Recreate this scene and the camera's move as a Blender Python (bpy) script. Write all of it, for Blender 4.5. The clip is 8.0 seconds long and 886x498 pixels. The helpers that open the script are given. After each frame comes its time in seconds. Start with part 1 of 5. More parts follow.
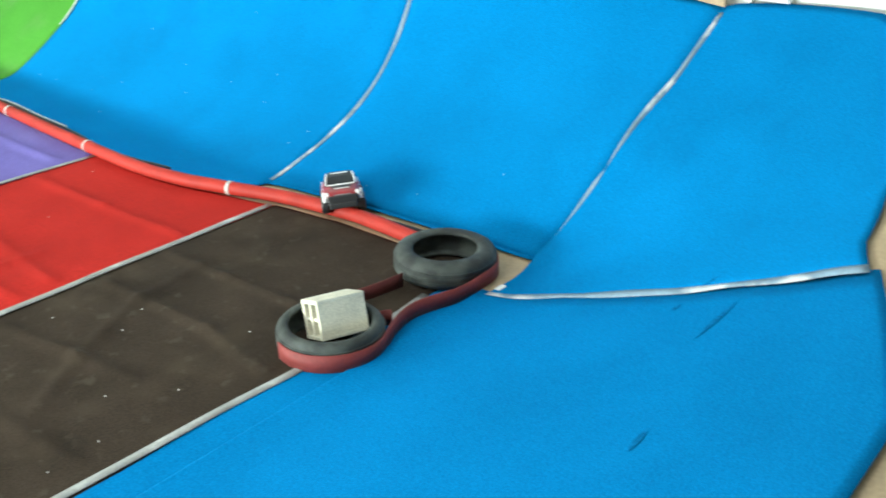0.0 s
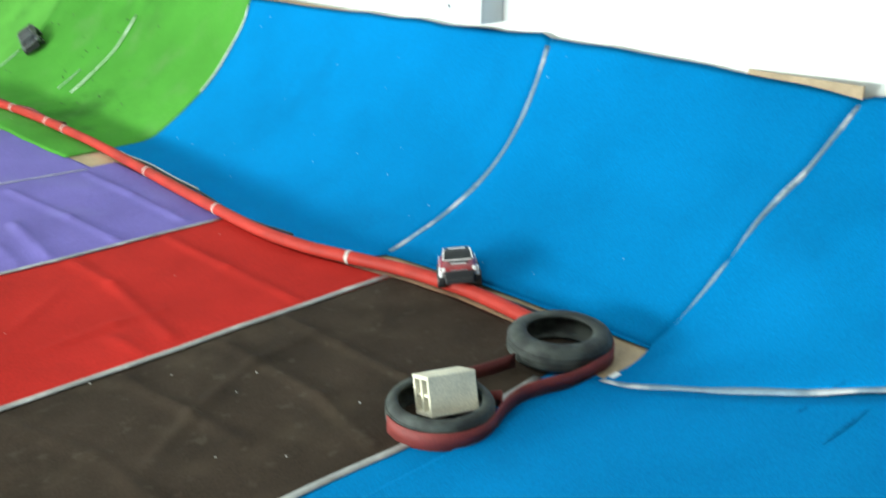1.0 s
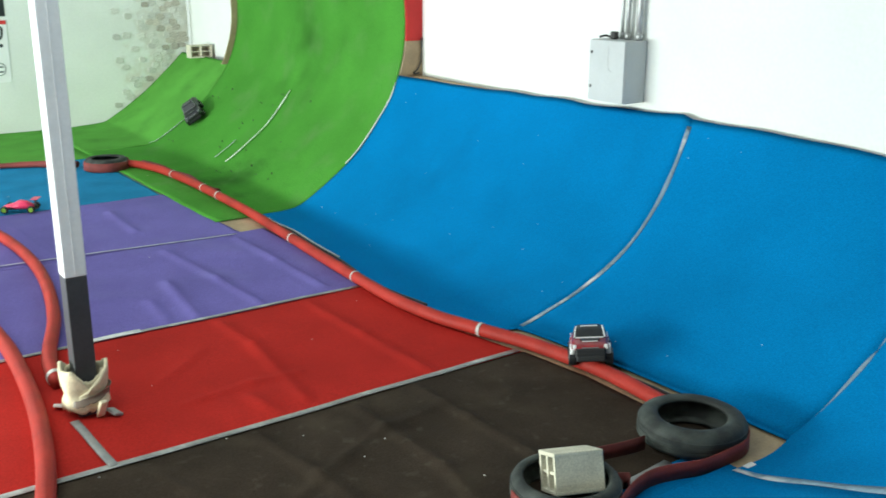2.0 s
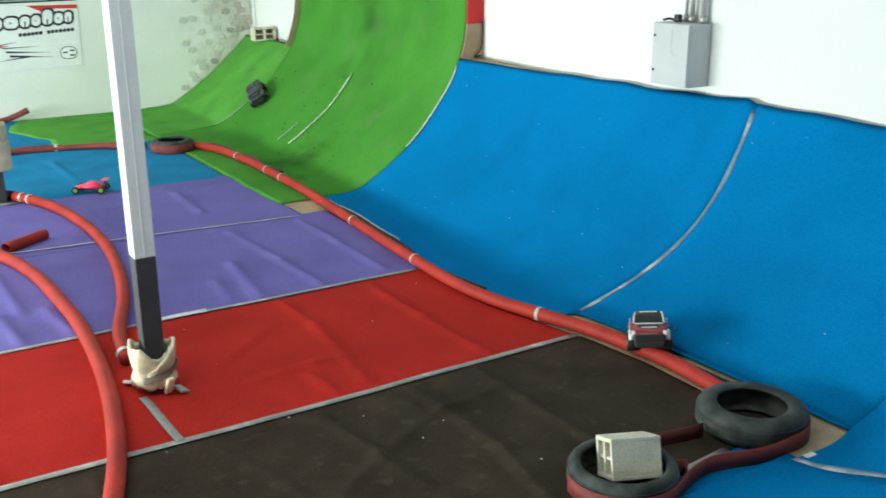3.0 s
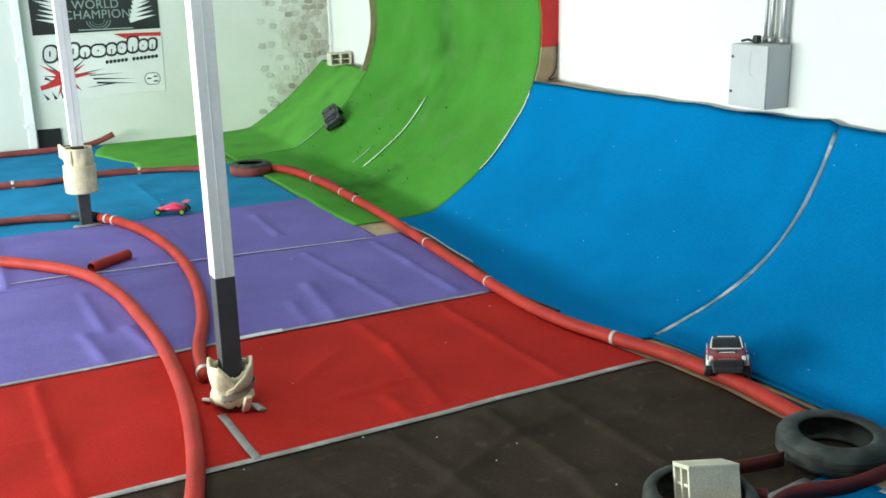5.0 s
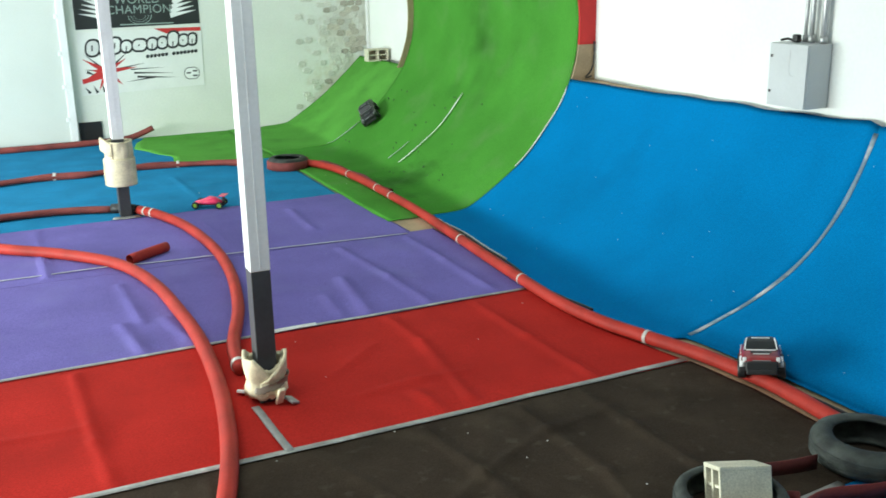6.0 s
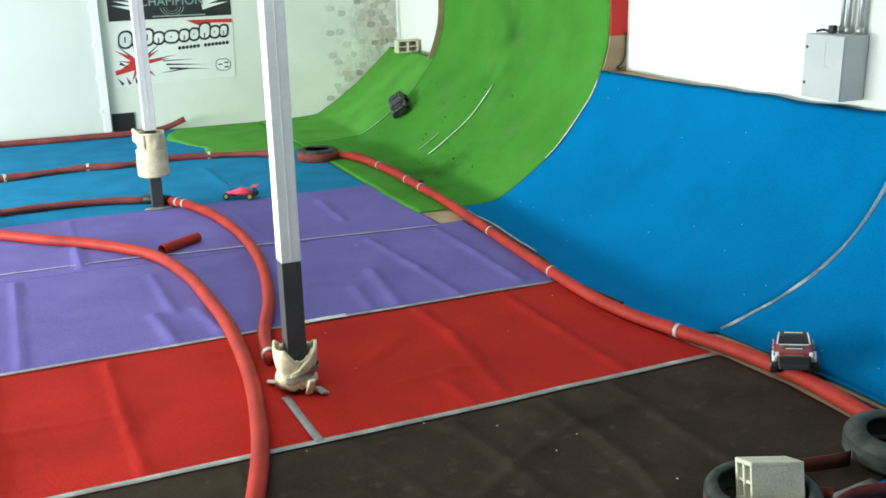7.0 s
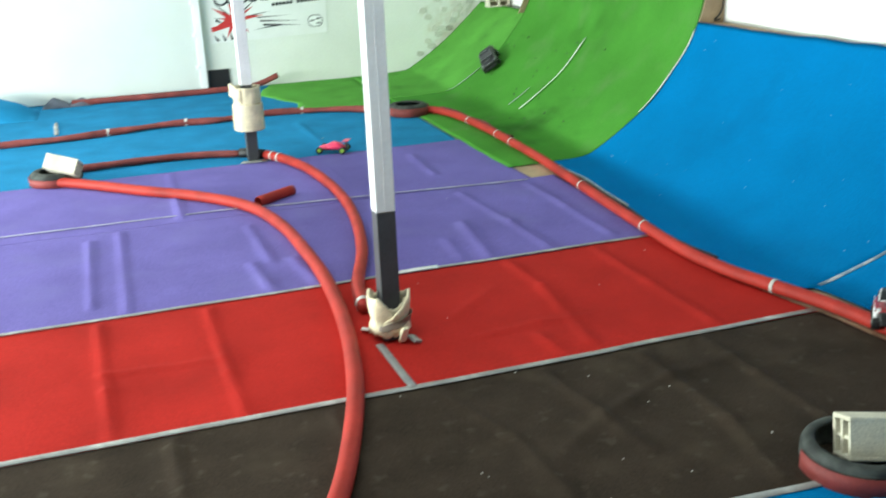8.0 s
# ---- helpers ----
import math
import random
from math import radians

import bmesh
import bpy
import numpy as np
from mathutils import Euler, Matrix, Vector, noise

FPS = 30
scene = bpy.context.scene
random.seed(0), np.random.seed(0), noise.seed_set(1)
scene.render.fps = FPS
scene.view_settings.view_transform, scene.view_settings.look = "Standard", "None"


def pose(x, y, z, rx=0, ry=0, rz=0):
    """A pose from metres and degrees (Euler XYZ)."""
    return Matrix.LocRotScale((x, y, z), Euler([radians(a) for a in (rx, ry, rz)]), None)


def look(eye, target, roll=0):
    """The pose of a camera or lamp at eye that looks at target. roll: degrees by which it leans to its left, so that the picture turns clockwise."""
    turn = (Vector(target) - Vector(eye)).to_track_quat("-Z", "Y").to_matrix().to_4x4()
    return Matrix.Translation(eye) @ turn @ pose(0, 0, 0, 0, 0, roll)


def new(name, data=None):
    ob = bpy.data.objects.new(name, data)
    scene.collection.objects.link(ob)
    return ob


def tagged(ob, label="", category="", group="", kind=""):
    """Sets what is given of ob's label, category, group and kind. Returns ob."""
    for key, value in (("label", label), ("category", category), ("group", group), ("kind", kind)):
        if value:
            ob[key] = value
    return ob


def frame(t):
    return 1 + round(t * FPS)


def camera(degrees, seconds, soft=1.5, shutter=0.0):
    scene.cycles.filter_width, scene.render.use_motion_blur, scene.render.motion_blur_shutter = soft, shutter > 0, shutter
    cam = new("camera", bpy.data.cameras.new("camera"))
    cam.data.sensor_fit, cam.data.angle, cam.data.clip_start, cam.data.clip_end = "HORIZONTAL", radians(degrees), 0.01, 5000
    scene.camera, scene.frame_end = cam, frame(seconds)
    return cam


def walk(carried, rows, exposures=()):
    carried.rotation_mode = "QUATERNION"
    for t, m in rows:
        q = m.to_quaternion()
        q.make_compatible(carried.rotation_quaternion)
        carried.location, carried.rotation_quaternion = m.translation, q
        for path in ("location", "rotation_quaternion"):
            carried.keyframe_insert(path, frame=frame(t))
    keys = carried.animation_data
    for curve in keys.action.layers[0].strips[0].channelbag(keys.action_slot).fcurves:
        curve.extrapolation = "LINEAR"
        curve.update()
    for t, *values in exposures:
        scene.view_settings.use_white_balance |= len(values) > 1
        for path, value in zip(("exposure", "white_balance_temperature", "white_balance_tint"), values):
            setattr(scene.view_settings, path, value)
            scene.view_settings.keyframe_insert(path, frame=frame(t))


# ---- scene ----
cam = camera(48.8, 8.0, soft=1.6, shutter=0.6)
PATH = [
    (0, (0.076, 0.071, 2.81), (1.48, 1.213, 1.96), -0.2),
    (0.5, (0.076, 0.084, 2.829), (1.409, 1.331, 2.012), -0.0),
    (1, (0.087, 0.125, 2.822), (1.381, 1.474, 2.111), 0.4),
    (1.5, (0.059, 0.117, 2.832), (1.269, 1.592, 2.231), 0.0),
    (1.7, (0.061, 0.09, 2.828), (1.223, 1.616, 2.263), -0.0),
    (2.8, (0.017, 0.062, 2.851), (1.054, 1.664, 2.252), -0.2),
    (3, (0.026, 0.043, 2.866), (1.033, 1.662, 2.263), -0.3),
    (3.5, (0.018, 0.051, 2.872), (0.967, 1.715, 2.296), -0.9),
    (4, (0.01, 0.035, 2.869), (0.918, 1.726, 2.306), -1.0),
    (4.5, (0.017, 0.031, 2.871), (0.927, 1.722, 2.312), -1.3),
    (4.7, (0.002, 0.038, 2.867), (0.904, 1.733, 2.308), -1.3),
    (5.8, (0.0, 0.026, 2.87), (0.841, 1.753, 2.315), -1.0),
    (6, (-0.006, 0.012, 2.877), (0.818, 1.746, 2.314), -1.0),
    (6.5, (-0.008, 0.019, 2.88), (0.772, 1.772, 2.313), -1.1),
    (7, (-0.013, 0.021, 2.879), (0.755, 1.774, 2.301), -1.2),
    (7.5, (-0.04, 0.013, 2.856), (0.656, 1.791, 2.262), -1.4),
    (8, (-0.076, -0.012, 2.839), (0.517, 1.783, 2.186), -2.3),
]
EXPOSURES = [(0.0, 0.8, 6500, 4), (0.5, 0.8, 6500, 4), (1.0, 0.55, 6500, 4), (1.5, 0.15, 6500, 4), (3.0, -0.12, 6500, 4), (7.0, -0.12, 6500, 4), (7.5, -0.14, 6500, 4), (8.0, 0.05, 6500, 4)]
walk(cam, [(t, look(eye, target, roll)) for t, eye, target, roll in PATH], EXPOSURES)

# ---- world and light: a big open door in the left wall, added fill lamps overhead ----
world = bpy.data.worlds.new("sky")
scene.world = world
world.use_nodes = True
wn = world.node_tree.nodes
sky = wn.new("ShaderNodeTexSky")
sky.sky_type, sky.sun_disc = "NISHITA", False
sky.sun_elevation, sky.sun_rotation = radians(40), radians(200)
wn["Background"].inputs["Strength"].default_value = 0.12
world.node_tree.links.new(sky.outputs["Color"], wn["Background"].inputs["Color"])


def area_lamp(name, place, target, size_x, size_y, power, color):
    data = bpy.data.lights.new(name, "AREA")
    data.shape, data.size, data.size_y, data.energy, data.color = "RECTANGLE", size_x, size_y, power, color
    ob = new(name, data)
    ob.matrix_world = look(place, target)
    return ob


DOOR_POWER, ROOF_POWER = 2750, 190
area_lamp("door_daylight", (-8.9, 9.6, 1.2), (0, 9.6, 1.2), 10.6, 1.9, DOOR_POWER, (0.93, 1.0, 0.97))
# two added fill lamps under the closed ceiling, to brighten the floor from above
for sy in (4.0, 13.2):
    area_lamp("overhead_fill", (-1.0, sy, 5.35), (-1.0, sy + 0.001, 0), 5.0, 2.4, ROOF_POWER, (0.93, 1.0, 0.98))

# ---- materials ----
def material(name, color, rough=0.8, metal=0.0, grain=(180, 0.12), stain=(1.6, 0.15), bump=0.2, bump_scale=220, spread=0.0, coat=0.0, spec=0.5):
    """A surface with fine grain, broad stains and a fine relief, in metres."""
    m = bpy.data.materials.new(name)
    m.use_nodes = True
    nt = m.node_tree
    n, l = nt.nodes, nt.links
    b = n["Principled BSDF"]
    b.inputs["Roughness"].default_value, b.inputs["Metallic"].default_value = rough, metal
    b.inputs["Coat Weight"].default_value, b.inputs["Specular IOR Level"].default_value = coat, spec
    co = n.new("ShaderNodeTexCoord").outputs["Object"]

    def noise_at(scale, detail):
        t = n.new("ShaderNodeTexNoise")
        t.inputs["Scale"].default_value, t.inputs["Detail"].default_value = scale, detail
        l.new(co, t.inputs["Vector"])
        return t.outputs["Fac"]

    fine, broad = noise_at(grain[0], 3), noise_at(stain[0], 5)

    def ranged(v, amount):
        r = n.new("ShaderNodeMapRange")
        r.inputs["From Min"].default_value, r.inputs["From Max"].default_value = 0.3, 0.7
        r.inputs["To Min"].default_value, r.inputs["To Max"].default_value = 1 - amount, 1 + amount
        l.new(v, r.inputs["Value"])
        return r.outputs["Result"]

    mul = n.new("ShaderNodeMath")
    mul.operation = "MULTIPLY"
    l.new(ranged(fine, grain[1]), mul.inputs[0])
    l.new(ranged(broad, stain[1]), mul.inputs[1])
    value = mul.outputs[0]
    if spread:
        info = n.new("ShaderNodeObjectInfo")
        r = n.new("ShaderNodeMapRange")
        r.inputs["To Min"].default_value, r.inputs["To Max"].default_value = 1 - spread, 1 + spread
        l.new(info.outputs["Random"], r.inputs["Value"])
        m2 = n.new("ShaderNodeMath")
        m2.operation = "MULTIPLY"
        l.new(value, m2.inputs[0])
        l.new(r.outputs["Result"], m2.inputs[1])
        value = m2.outputs[0]
    hsv = n.new("ShaderNodeHueSaturation")
    hsv.inputs["Color"].default_value = (*color, 1)
    l.new(value, hsv.inputs["Value"])
    l.new(hsv.outputs["Color"], b.inputs["Base Color"])
    if bump:
        bp = n.new("ShaderNodeBump")
        bp.inputs["Strength"].default_value, bp.inputs["Distance"].default_value = bump, 0.004
        l.new(noise_at(bump_scale, 4), bp.inputs["Height"])
        l.new(bp.outputs["Normal"], b.inputs["Normal"])
    return m


def over(m, color, scale, low, high, amount=1.0, stretch=(1, 1, 1), center=None, radius=1.0, detail=6):
    """Lays a second colour over a material in patches: dirt, peeling paint, bare spots; inside a round area where
    center is given.
    """
    nt = m.node_tree
    n, l = nt.nodes, nt.links
    b = n["Principled BSDF"]
    old = b.inputs["Base Color"].links[0].from_socket
    co = n.new("ShaderNodeTexCoord").outputs["Object"]
    mp = n.new("ShaderNodeMapping")
    mp.inputs["Scale"].default_value = stretch
    l.new(co, mp.inputs["Vector"])
    t = n.new("ShaderNodeTexNoise")
    t.inputs["Scale"].default_value, t.inputs["Detail"].default_value = scale, detail
    l.new(mp.outputs["Vector"], t.inputs["Vector"])
    fac = t.outputs["Fac"]
    if center is not None:
        d = n.new("ShaderNodeVectorMath")
        d.operation = "DISTANCE"
        d.inputs[1].default_value = center
        l.new(co, d.inputs[0])
        r = n.new("ShaderNodeMapRange")
        r.inputs["From Min"].default_value, r.inputs["From Max"].default_value = radius, 0.0
        r.inputs["To Min"].default_value, r.inputs["To Max"].default_value = -0.35, 0.25
        l.new(d.outputs["Value"], r.inputs["Value"])
        s = n.new("ShaderNodeMath")
        s.operation = "ADD"
        l.new(fac, s.inputs[0])
        l.new(r.outputs["Result"], s.inputs[1])
        fac = s.outputs[0]
    r = n.new("ShaderNodeMapRange")
    r.interpolation_type = "SMOOTHSTEP"
    r.inputs["From Min"].default_value, r.inputs["From Max"].default_value = low, high
    r.inputs["To Max"].default_value = amount
    l.new(fac, r.inputs["Value"])
    mix = n.new("ShaderNodeMix")
    mix.data_type = "RGBA"
    l.new(r.outputs["Result"], mix.inputs[0])
    l.new(old, mix.inputs[6])
    mix.inputs[7].default_value = (*color, 1)
    l.new(mix.outputs[2], b.inputs["Base Color"])
    return m


blue = material("blue_carpet", (0.004, 0.168, 0.415), 0.95, grain=(105, 0.2), stain=(1.2, 0.08), bump=0.6, spec=0.03)
blue_floor = material("dusty_blue_carpet", (0.019, 0.20, 0.40), 0.95, grain=(105, 0.2), stain=(2.0, 0.14), bump=0.6, spec=0.08)
red = material("red_carpet", (0.42, 0.022, 0.017), 0.95, grain=(105, 0.2), stain=(1.4, 0.12), bump=0.6, spec=0.08)
purple = material("purple_carpet", (0.165, 0.135, 0.40), 0.95, grain=(105, 0.2), stain=(1.4, 0.1), bump=0.6, spec=0.08)
brown = material("brown_carpet", (0.040, 0.029, 0.021), 0.95, grain=(105, 0.26), stain=(2.2, 0.25), bump=0.6, spec=0.08)
green = material("green_carpet", (0.070, 0.258, 0.036), 0.95, grain=(105, 0.2), stain=(1.2, 0.12), bump=0.6, spec=0.06)
green_pale = material("dusty_green_carpet", (0.105, 0.33, 0.055), 0.95, grain=(105, 0.2), stain=(1.6, 0.12), bump=0.6, spec=0.06)
over(green_pale, (0.05, 0.16, 0.03), 2.5, 0.55, 0.8, 0.45)
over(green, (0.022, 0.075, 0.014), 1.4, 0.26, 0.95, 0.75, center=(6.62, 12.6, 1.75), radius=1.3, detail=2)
# darker green in a round area at the ramp foot
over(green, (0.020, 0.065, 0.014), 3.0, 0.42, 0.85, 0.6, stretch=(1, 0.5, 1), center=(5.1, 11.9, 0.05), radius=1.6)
over(green, (0.13, 0.25, 0.09), 1.7, 0.5, 0.8, 0.5)
over(brown, (0.070, 0.053, 0.036), 2.4, 0.5, 0.75, 0.55)
over(brown, (0.09, 0.075, 0.055), 9, 0.58, 0.72, 0.4)
over(blue, (0.004, 0.12, 0.29), 1.1, 0.55, 0.8, 0.5, stretch=(1, 1, 0.5))
over(red, (0.30, 0.018, 0.014), 1.3, 0.5, 0.75, 0.5)
over(purple, (0.19, 0.17, 0.42), 1.5, 0.5, 0.75, 0.5)
duct = material("grey_duct_tape", (0.29, 0.29, 0.28), 0.45, grain=(60, 0.12), stain=(5, 0.25), bump=0.3, bump_scale=40)
over(duct, (0.55, 0.55, 0.53), 5, 0.56, 0.70, 0.6)
ramp_tape = material("worn_ramp_tape", (0.17, 0.25, 0.32), 0.6, grain=(60, 0.12), stain=(5, 0.25), bump=0.3, bump_scale=40)
over(ramp_tape, (0.55, 0.57, 0.58), 4, 0.5, 0.66, 0.85)
far_hose = material("dusty_dark_red_hose", (0.19, 0.036, 0.031), 0.8, grain=(60, 0.12), stain=(4, 0.35), bump=0.3, bump_scale=50)
dark_strap = material("dark_red_strap", (0.11, 0.018, 0.016), 0.75, grain=(60, 0.12), stain=(4, 0.3), bump=0.3, bump_scale=50)
door_paint = material("pale_door_paint", (0.62, 0.66, 0.63), 0.6, grain=(40, 0.02), stain=(1.2, 0.04), bump=0.1, bump_scale=20)
pipe_red = material("red_plastic_pipe", (0.33, 0.025, 0.017), 0.6, spec=0.25, grain=(50, 0.08), stain=(3.5, 0.22), bump=0.08, bump_scale=60)
hose_red = material("dull_red_hose", (0.20, 0.026, 0.022), 0.7, grain=(60, 0.12), stain=(4, 0.3), bump=0.3, bump_scale=50)
rubber = material("dusty_rubber", (0.019, 0.023, 0.021), 0.75, grain=(90, 0.25), stain=(6, 0.45), bump=0.4, bump_scale=70)
over(rubber, (0.078, 0.09, 0.078), 6, 0.42, 0.75, 0.75)
plaster = material("white_painted_wall", (0.80, 0.82, 0.79), 0.85, grain=(30, 0.02), stain=(0.8, 0.04), bump=0.35, bump_scale=14)
plaster_back = material("white_painted_back_wall", (0.70, 0.73, 0.68), 0.85, grain=(30, 0.03), stain=(0.9, 0.06), bump=0.4, bump_scale=12)
over(plaster_back, (0.52, 0.47, 0.36), 5, 0.42, 0.75, 0.6, center=(6.2, 17.7, 0.75), radius=1.1)
over(plaster_back, (0.46, 0.43, 0.34), 4, 0.40, 0.66, 0.5, center=(6.5, 17.7, 1.7), radius=1.3)
ply = material("plywood", (0.42, 0.31, 0.19), 0.75, grain=(40, 0.1), stain=(3, 0.2), bump=0.2, bump_scale=50)
post_white = material("white_paint_on_steel", (0.78, 0.79, 0.80), 0.5, grain=(40, 0.03), stain=(3, 0.06), bump=0.1, bump_scale=30)
post_dark = material("dark_grey_paint_on_steel", (0.045, 0.047, 0.052), 0.55, grain=(40, 0.1), stain=(4, 0.2), bump=0.1, bump_scale=30)
foam = material("cream_foam", (0.68, 0.60, 0.42), 0.9, grain=(60, 0.1), stain=(6, 0.2), bump=0.5, bump_scale=45)
concrete = material("concrete_block", (0.62, 0.585, 0.46), 0.95, grain=(90, 0.16), stain=(6, 0.15), bump=0.7, bump_scale=120)
box_grey = material("grey_enamelled_steel", (0.52, 0.54, 0.54), 0.45, grain=(40, 0.02), stain=(3, 0.05), bump=0.05)
black = material("black_plastic", (0.012, 0.012, 0.013), 0.5, grain=(80, 0.1), stain=(5, 0.2), bump=0.1)
galv = material("galvanised_conduit", (0.45, 0.46, 0.46), 0.45, metal=0.6, grain=(50, 0.08), stain=(6, 0.2), bump=0.1)
slab = material("bare_concrete_floor", (0.26, 0.25, 0.23), 0.9, grain=(60, 0.1), stain=(1.0, 0.2), bump=0.4, bump_scale=40)
ceiling_paint = material("ceiling_paint", (0.42, 0.43, 0.42), 0.9, grain=(20, 0.03), stain=(0.6, 0.06), bump=0.3, bump_scale=10)
white_tape = material("white_tape", (0.74, 0.74, 0.72), 0.5, grain=(60, 0.06), stain=(8, 0.2), bump=0.2, bump_scale=40)
red_board = material("red_painted_board", (0.55, 0.02, 0.018), 0.7, grain=(50, 0.06), stain=(3, 0.12), bump=0.2, bump_scale=40)


# ---- builders ----
def part(name, bm, mat, parent=None, label="", smooth=False):
    me = bpy.data.meshes.new(name)
    bm.to_mesh(me)
    bm.free()
    me.materials.append(mat)
    if smooth:
        for p in me.polygons:
            p.use_smooth = True
    ob = new(name, me)
    ob.parent = parent
    if label:
        tagged(ob, label)
    return ob


def thing(name, place, label, category, group="", rz=0.0, kind=""):
    ob = new(name)
    ob.empty_display_size = 0.1
    ob.matrix_world = pose(*place, 0, 0, rz)
    return tagged(ob, label, category, group, kind)


def box_bm(x0, y0, z0, x1, y1, z1, bevel=0.0, bm=None):
    out = bm or bmesh.new()
    made = bmesh.ops.create_cube(out, size=1, matrix=Matrix.LocRotScale(((x0 + x1) / 2, (y0 + y1) / 2, (z0 + z1) / 2), None, (x1 - x0, y1 - y0, z1 - z0)))
    if bevel:
        edges = list({e for v in made["verts"] for e in v.link_edges})
        bmesh.ops.bevel(out, geom=edges, offset=bevel, segments=2, affect="EDGES", profile=0.5)
    return out


def spline(points, step=0.06):
    """Points on a smooth line through the given ones, evenly spaced."""
    p = [Vector(q) for q in points]
    p = [2 * p[0] - p[1], *p, 2 * p[-1] - p[-2]]
    out = []
    for i in range(1, len(p) - 2):
        n = max(2, int((p[i + 1] - p[i]).length / step))
        for k in range(n):
            t = k / n
            out.append(0.5 * ((2 * p[i]) + (p[i + 1] - p[i - 1]) * t + (2 * p[i - 1] - 5 * p[i] + 4 * p[i + 1] - p[i + 2]) * t * t
                              + (3 * p[i] - p[i - 1] - 3 * p[i + 1] + p[i + 2]) * t ** 3))
    return out + [p[-2]]


def tube_bm(line, radius, sides=14, wall=0.0, squash=None, wobble=0.0):
    """A pipe swept along a line; wall gives it open ends and an inside; squash(i, n) scales its height."""
    bm = bmesh.new()
    rings = []
    n = len(line)

    def ring(i, r):
        a, b = line[max(0, i - 1)], line[min(n - 1, i + 1)]
        way = (b - a).normalized()
        side = way.cross(Vector((0, 0, 1)))
        side = side.normalized() if side.length > 0.05 else Vector((1, 0, 0))
        up = side.cross(way).normalized()
        s = squash(i, n) if squash else 1.0
        w = 1 + wobble * noise.noise(line[i] * 3.1)
        return [bm.verts.new(line[i] + (side * math.cos(t) * (2 - s) + up * math.sin(t) * s) * r * w) for t in (2 * math.pi * k / sides for k in range(sides))]

    rings = [ring(i, radius) for i in range(n)]

    def skin(rs, flip):
        for a, b in zip(rs, rs[1:]):
            for k in range(sides):
                q = (a[k], a[(k + 1) % sides], b[(k + 1) % sides], b[k])
                bm.faces.new(q[::-1] if flip else q)

    skin(rings, True)
    if wall:
        inner = [ring(i, radius - wall) for i in range(n)]
        skin(inner, False)
        for o, i_, flip in ((rings[0], inner[0], False), (rings[-1], inner[-1], True)):
            for k in range(sides):
                q = (o[k], o[(k + 1) % sides], i_[(k + 1) % sides], i_[k])
                bm.faces.new(q[::-1] if flip else q)
    else:
        bm.faces.new(rings[0])
        bm.faces.new(rings[-1][::-1])
    bmesh.ops.recalc_face_normals(bm, faces=bm.faces)
    return bm


def lathe_bm(profile, sides=48):
    """A ring turned round z from a closed outline of (radius, height)."""
    bm = bmesh.new()
    cols = [[bm.verts.new((r * math.cos(2 * math.pi * k / sides), r * math.sin(2 * math.pi * k / sides), z)) for r, z in profile] for k in range(sides)]
    for k in range(sides):
        a, b = cols[k], cols[(k + 1) % sides]
        for j in range(len(profile)):
            i = (j + 1) % len(profile)
            bm.faces.new((a[j], b[j], b[i], a[i]))
    bmesh.ops.recalc_face_normals(bm, faces=bm.faces)
    return bm


def sheet_bm(grid, thick=0.006):
    """A sheet with thickness from rows of points, its upper side as given."""
    bm = bmesh.new()
    top = [[bm.verts.new(p) for p in row] for row in grid]
    down = Vector((0, 0, -thick))
    low = [[bm.verts.new(Vector(p) + down) for p in row] for row in grid]
    nr, nc = len(grid), len(grid[0])
    for i in range(nr - 1):
        for j in range(nc - 1):
            bm.faces.new((top[i][j], top[i][j + 1], top[i + 1][j + 1], top[i + 1][j]))
            bm.faces.new((low[i][j], low[i + 1][j], low[i + 1][j + 1], low[i][j + 1]))
    rim = [(i, 0) for i in range(nr)] + [(nr - 1, j) for j in range(1, nc)] + [(i, nc - 1) for i in range(nr - 2, -1, -1)] + [(0, j) for j in range(nc - 2, 0, -1)]
    for a, b in zip(rim, rim[1:] + rim[:1]):
        bm.faces.new((top[a[0]][a[1]], top[b[0]][b[1]], low[b[0]][b[1]], low[a[0]][a[1]]))
    bmesh.ops.recalc_face_normals(bm, faces=bm.faces)
    return bm


# ---- the hall ----
WALL_X, BACK_Y, RAMP_END_Y = 6.92, 17.7, 10.17


def setting(name, bm, mat, label="", category=""):
    return tagged(part(name, bm, mat), label, category, kind="structure")


setting("floor", box_bm(-9.2, -4.2, -0.25, 7.2, 18.0, -0.008), slab, "bare grey concrete floor under the carpets", "floor")
east = bmesh.new()
face = [(6.95, -4.2), (6.93, 2.7), (6.775, 3.8), (6.755, 7.9), (WALL_X, RAMP_END_Y), (WALL_X, 18.0), (7.2, 18.0), (7.2, -4.2)]
low, high = [[east.verts.new((x, y, z)) for x, y in face] for z in (0, 5.5)]
east.faces.new(low)
east.faces.new(high[::-1])
for i in range(len(face)):
    j = (i + 1) % len(face)
    east.faces.new((low[j], low[i], high[i], high[j]))
bmesh.ops.recalc_face_normals(east, faces=east.faces)
setting("wall_east", east, plaster, "white painted hall wall behind the banked ramps", "wall")
setting("wall_north", box_bm(-9.2, BACK_Y, 0, WALL_X, 18.0, 5.5), plaster_back, "off-white painted end wall with peeling plaster", "wall")
# unseen wall behind the camera, kept grey so less light bounces back
setting("wall_south", box_bm(-9.2, -4.2, 0, 6.945, -3.95, 5.5), slab, "unseen grey wall that keeps front bounce low", "wall")
# unseen ceiling, its grey chosen to hold down bounced light
setting("ceiling", box_bm(-9.2, -4.2, 5.5, 7.2, 18.0, 5.7), ceiling_paint, "unseen ceiling, greyed to limit bounce", "ceiling")
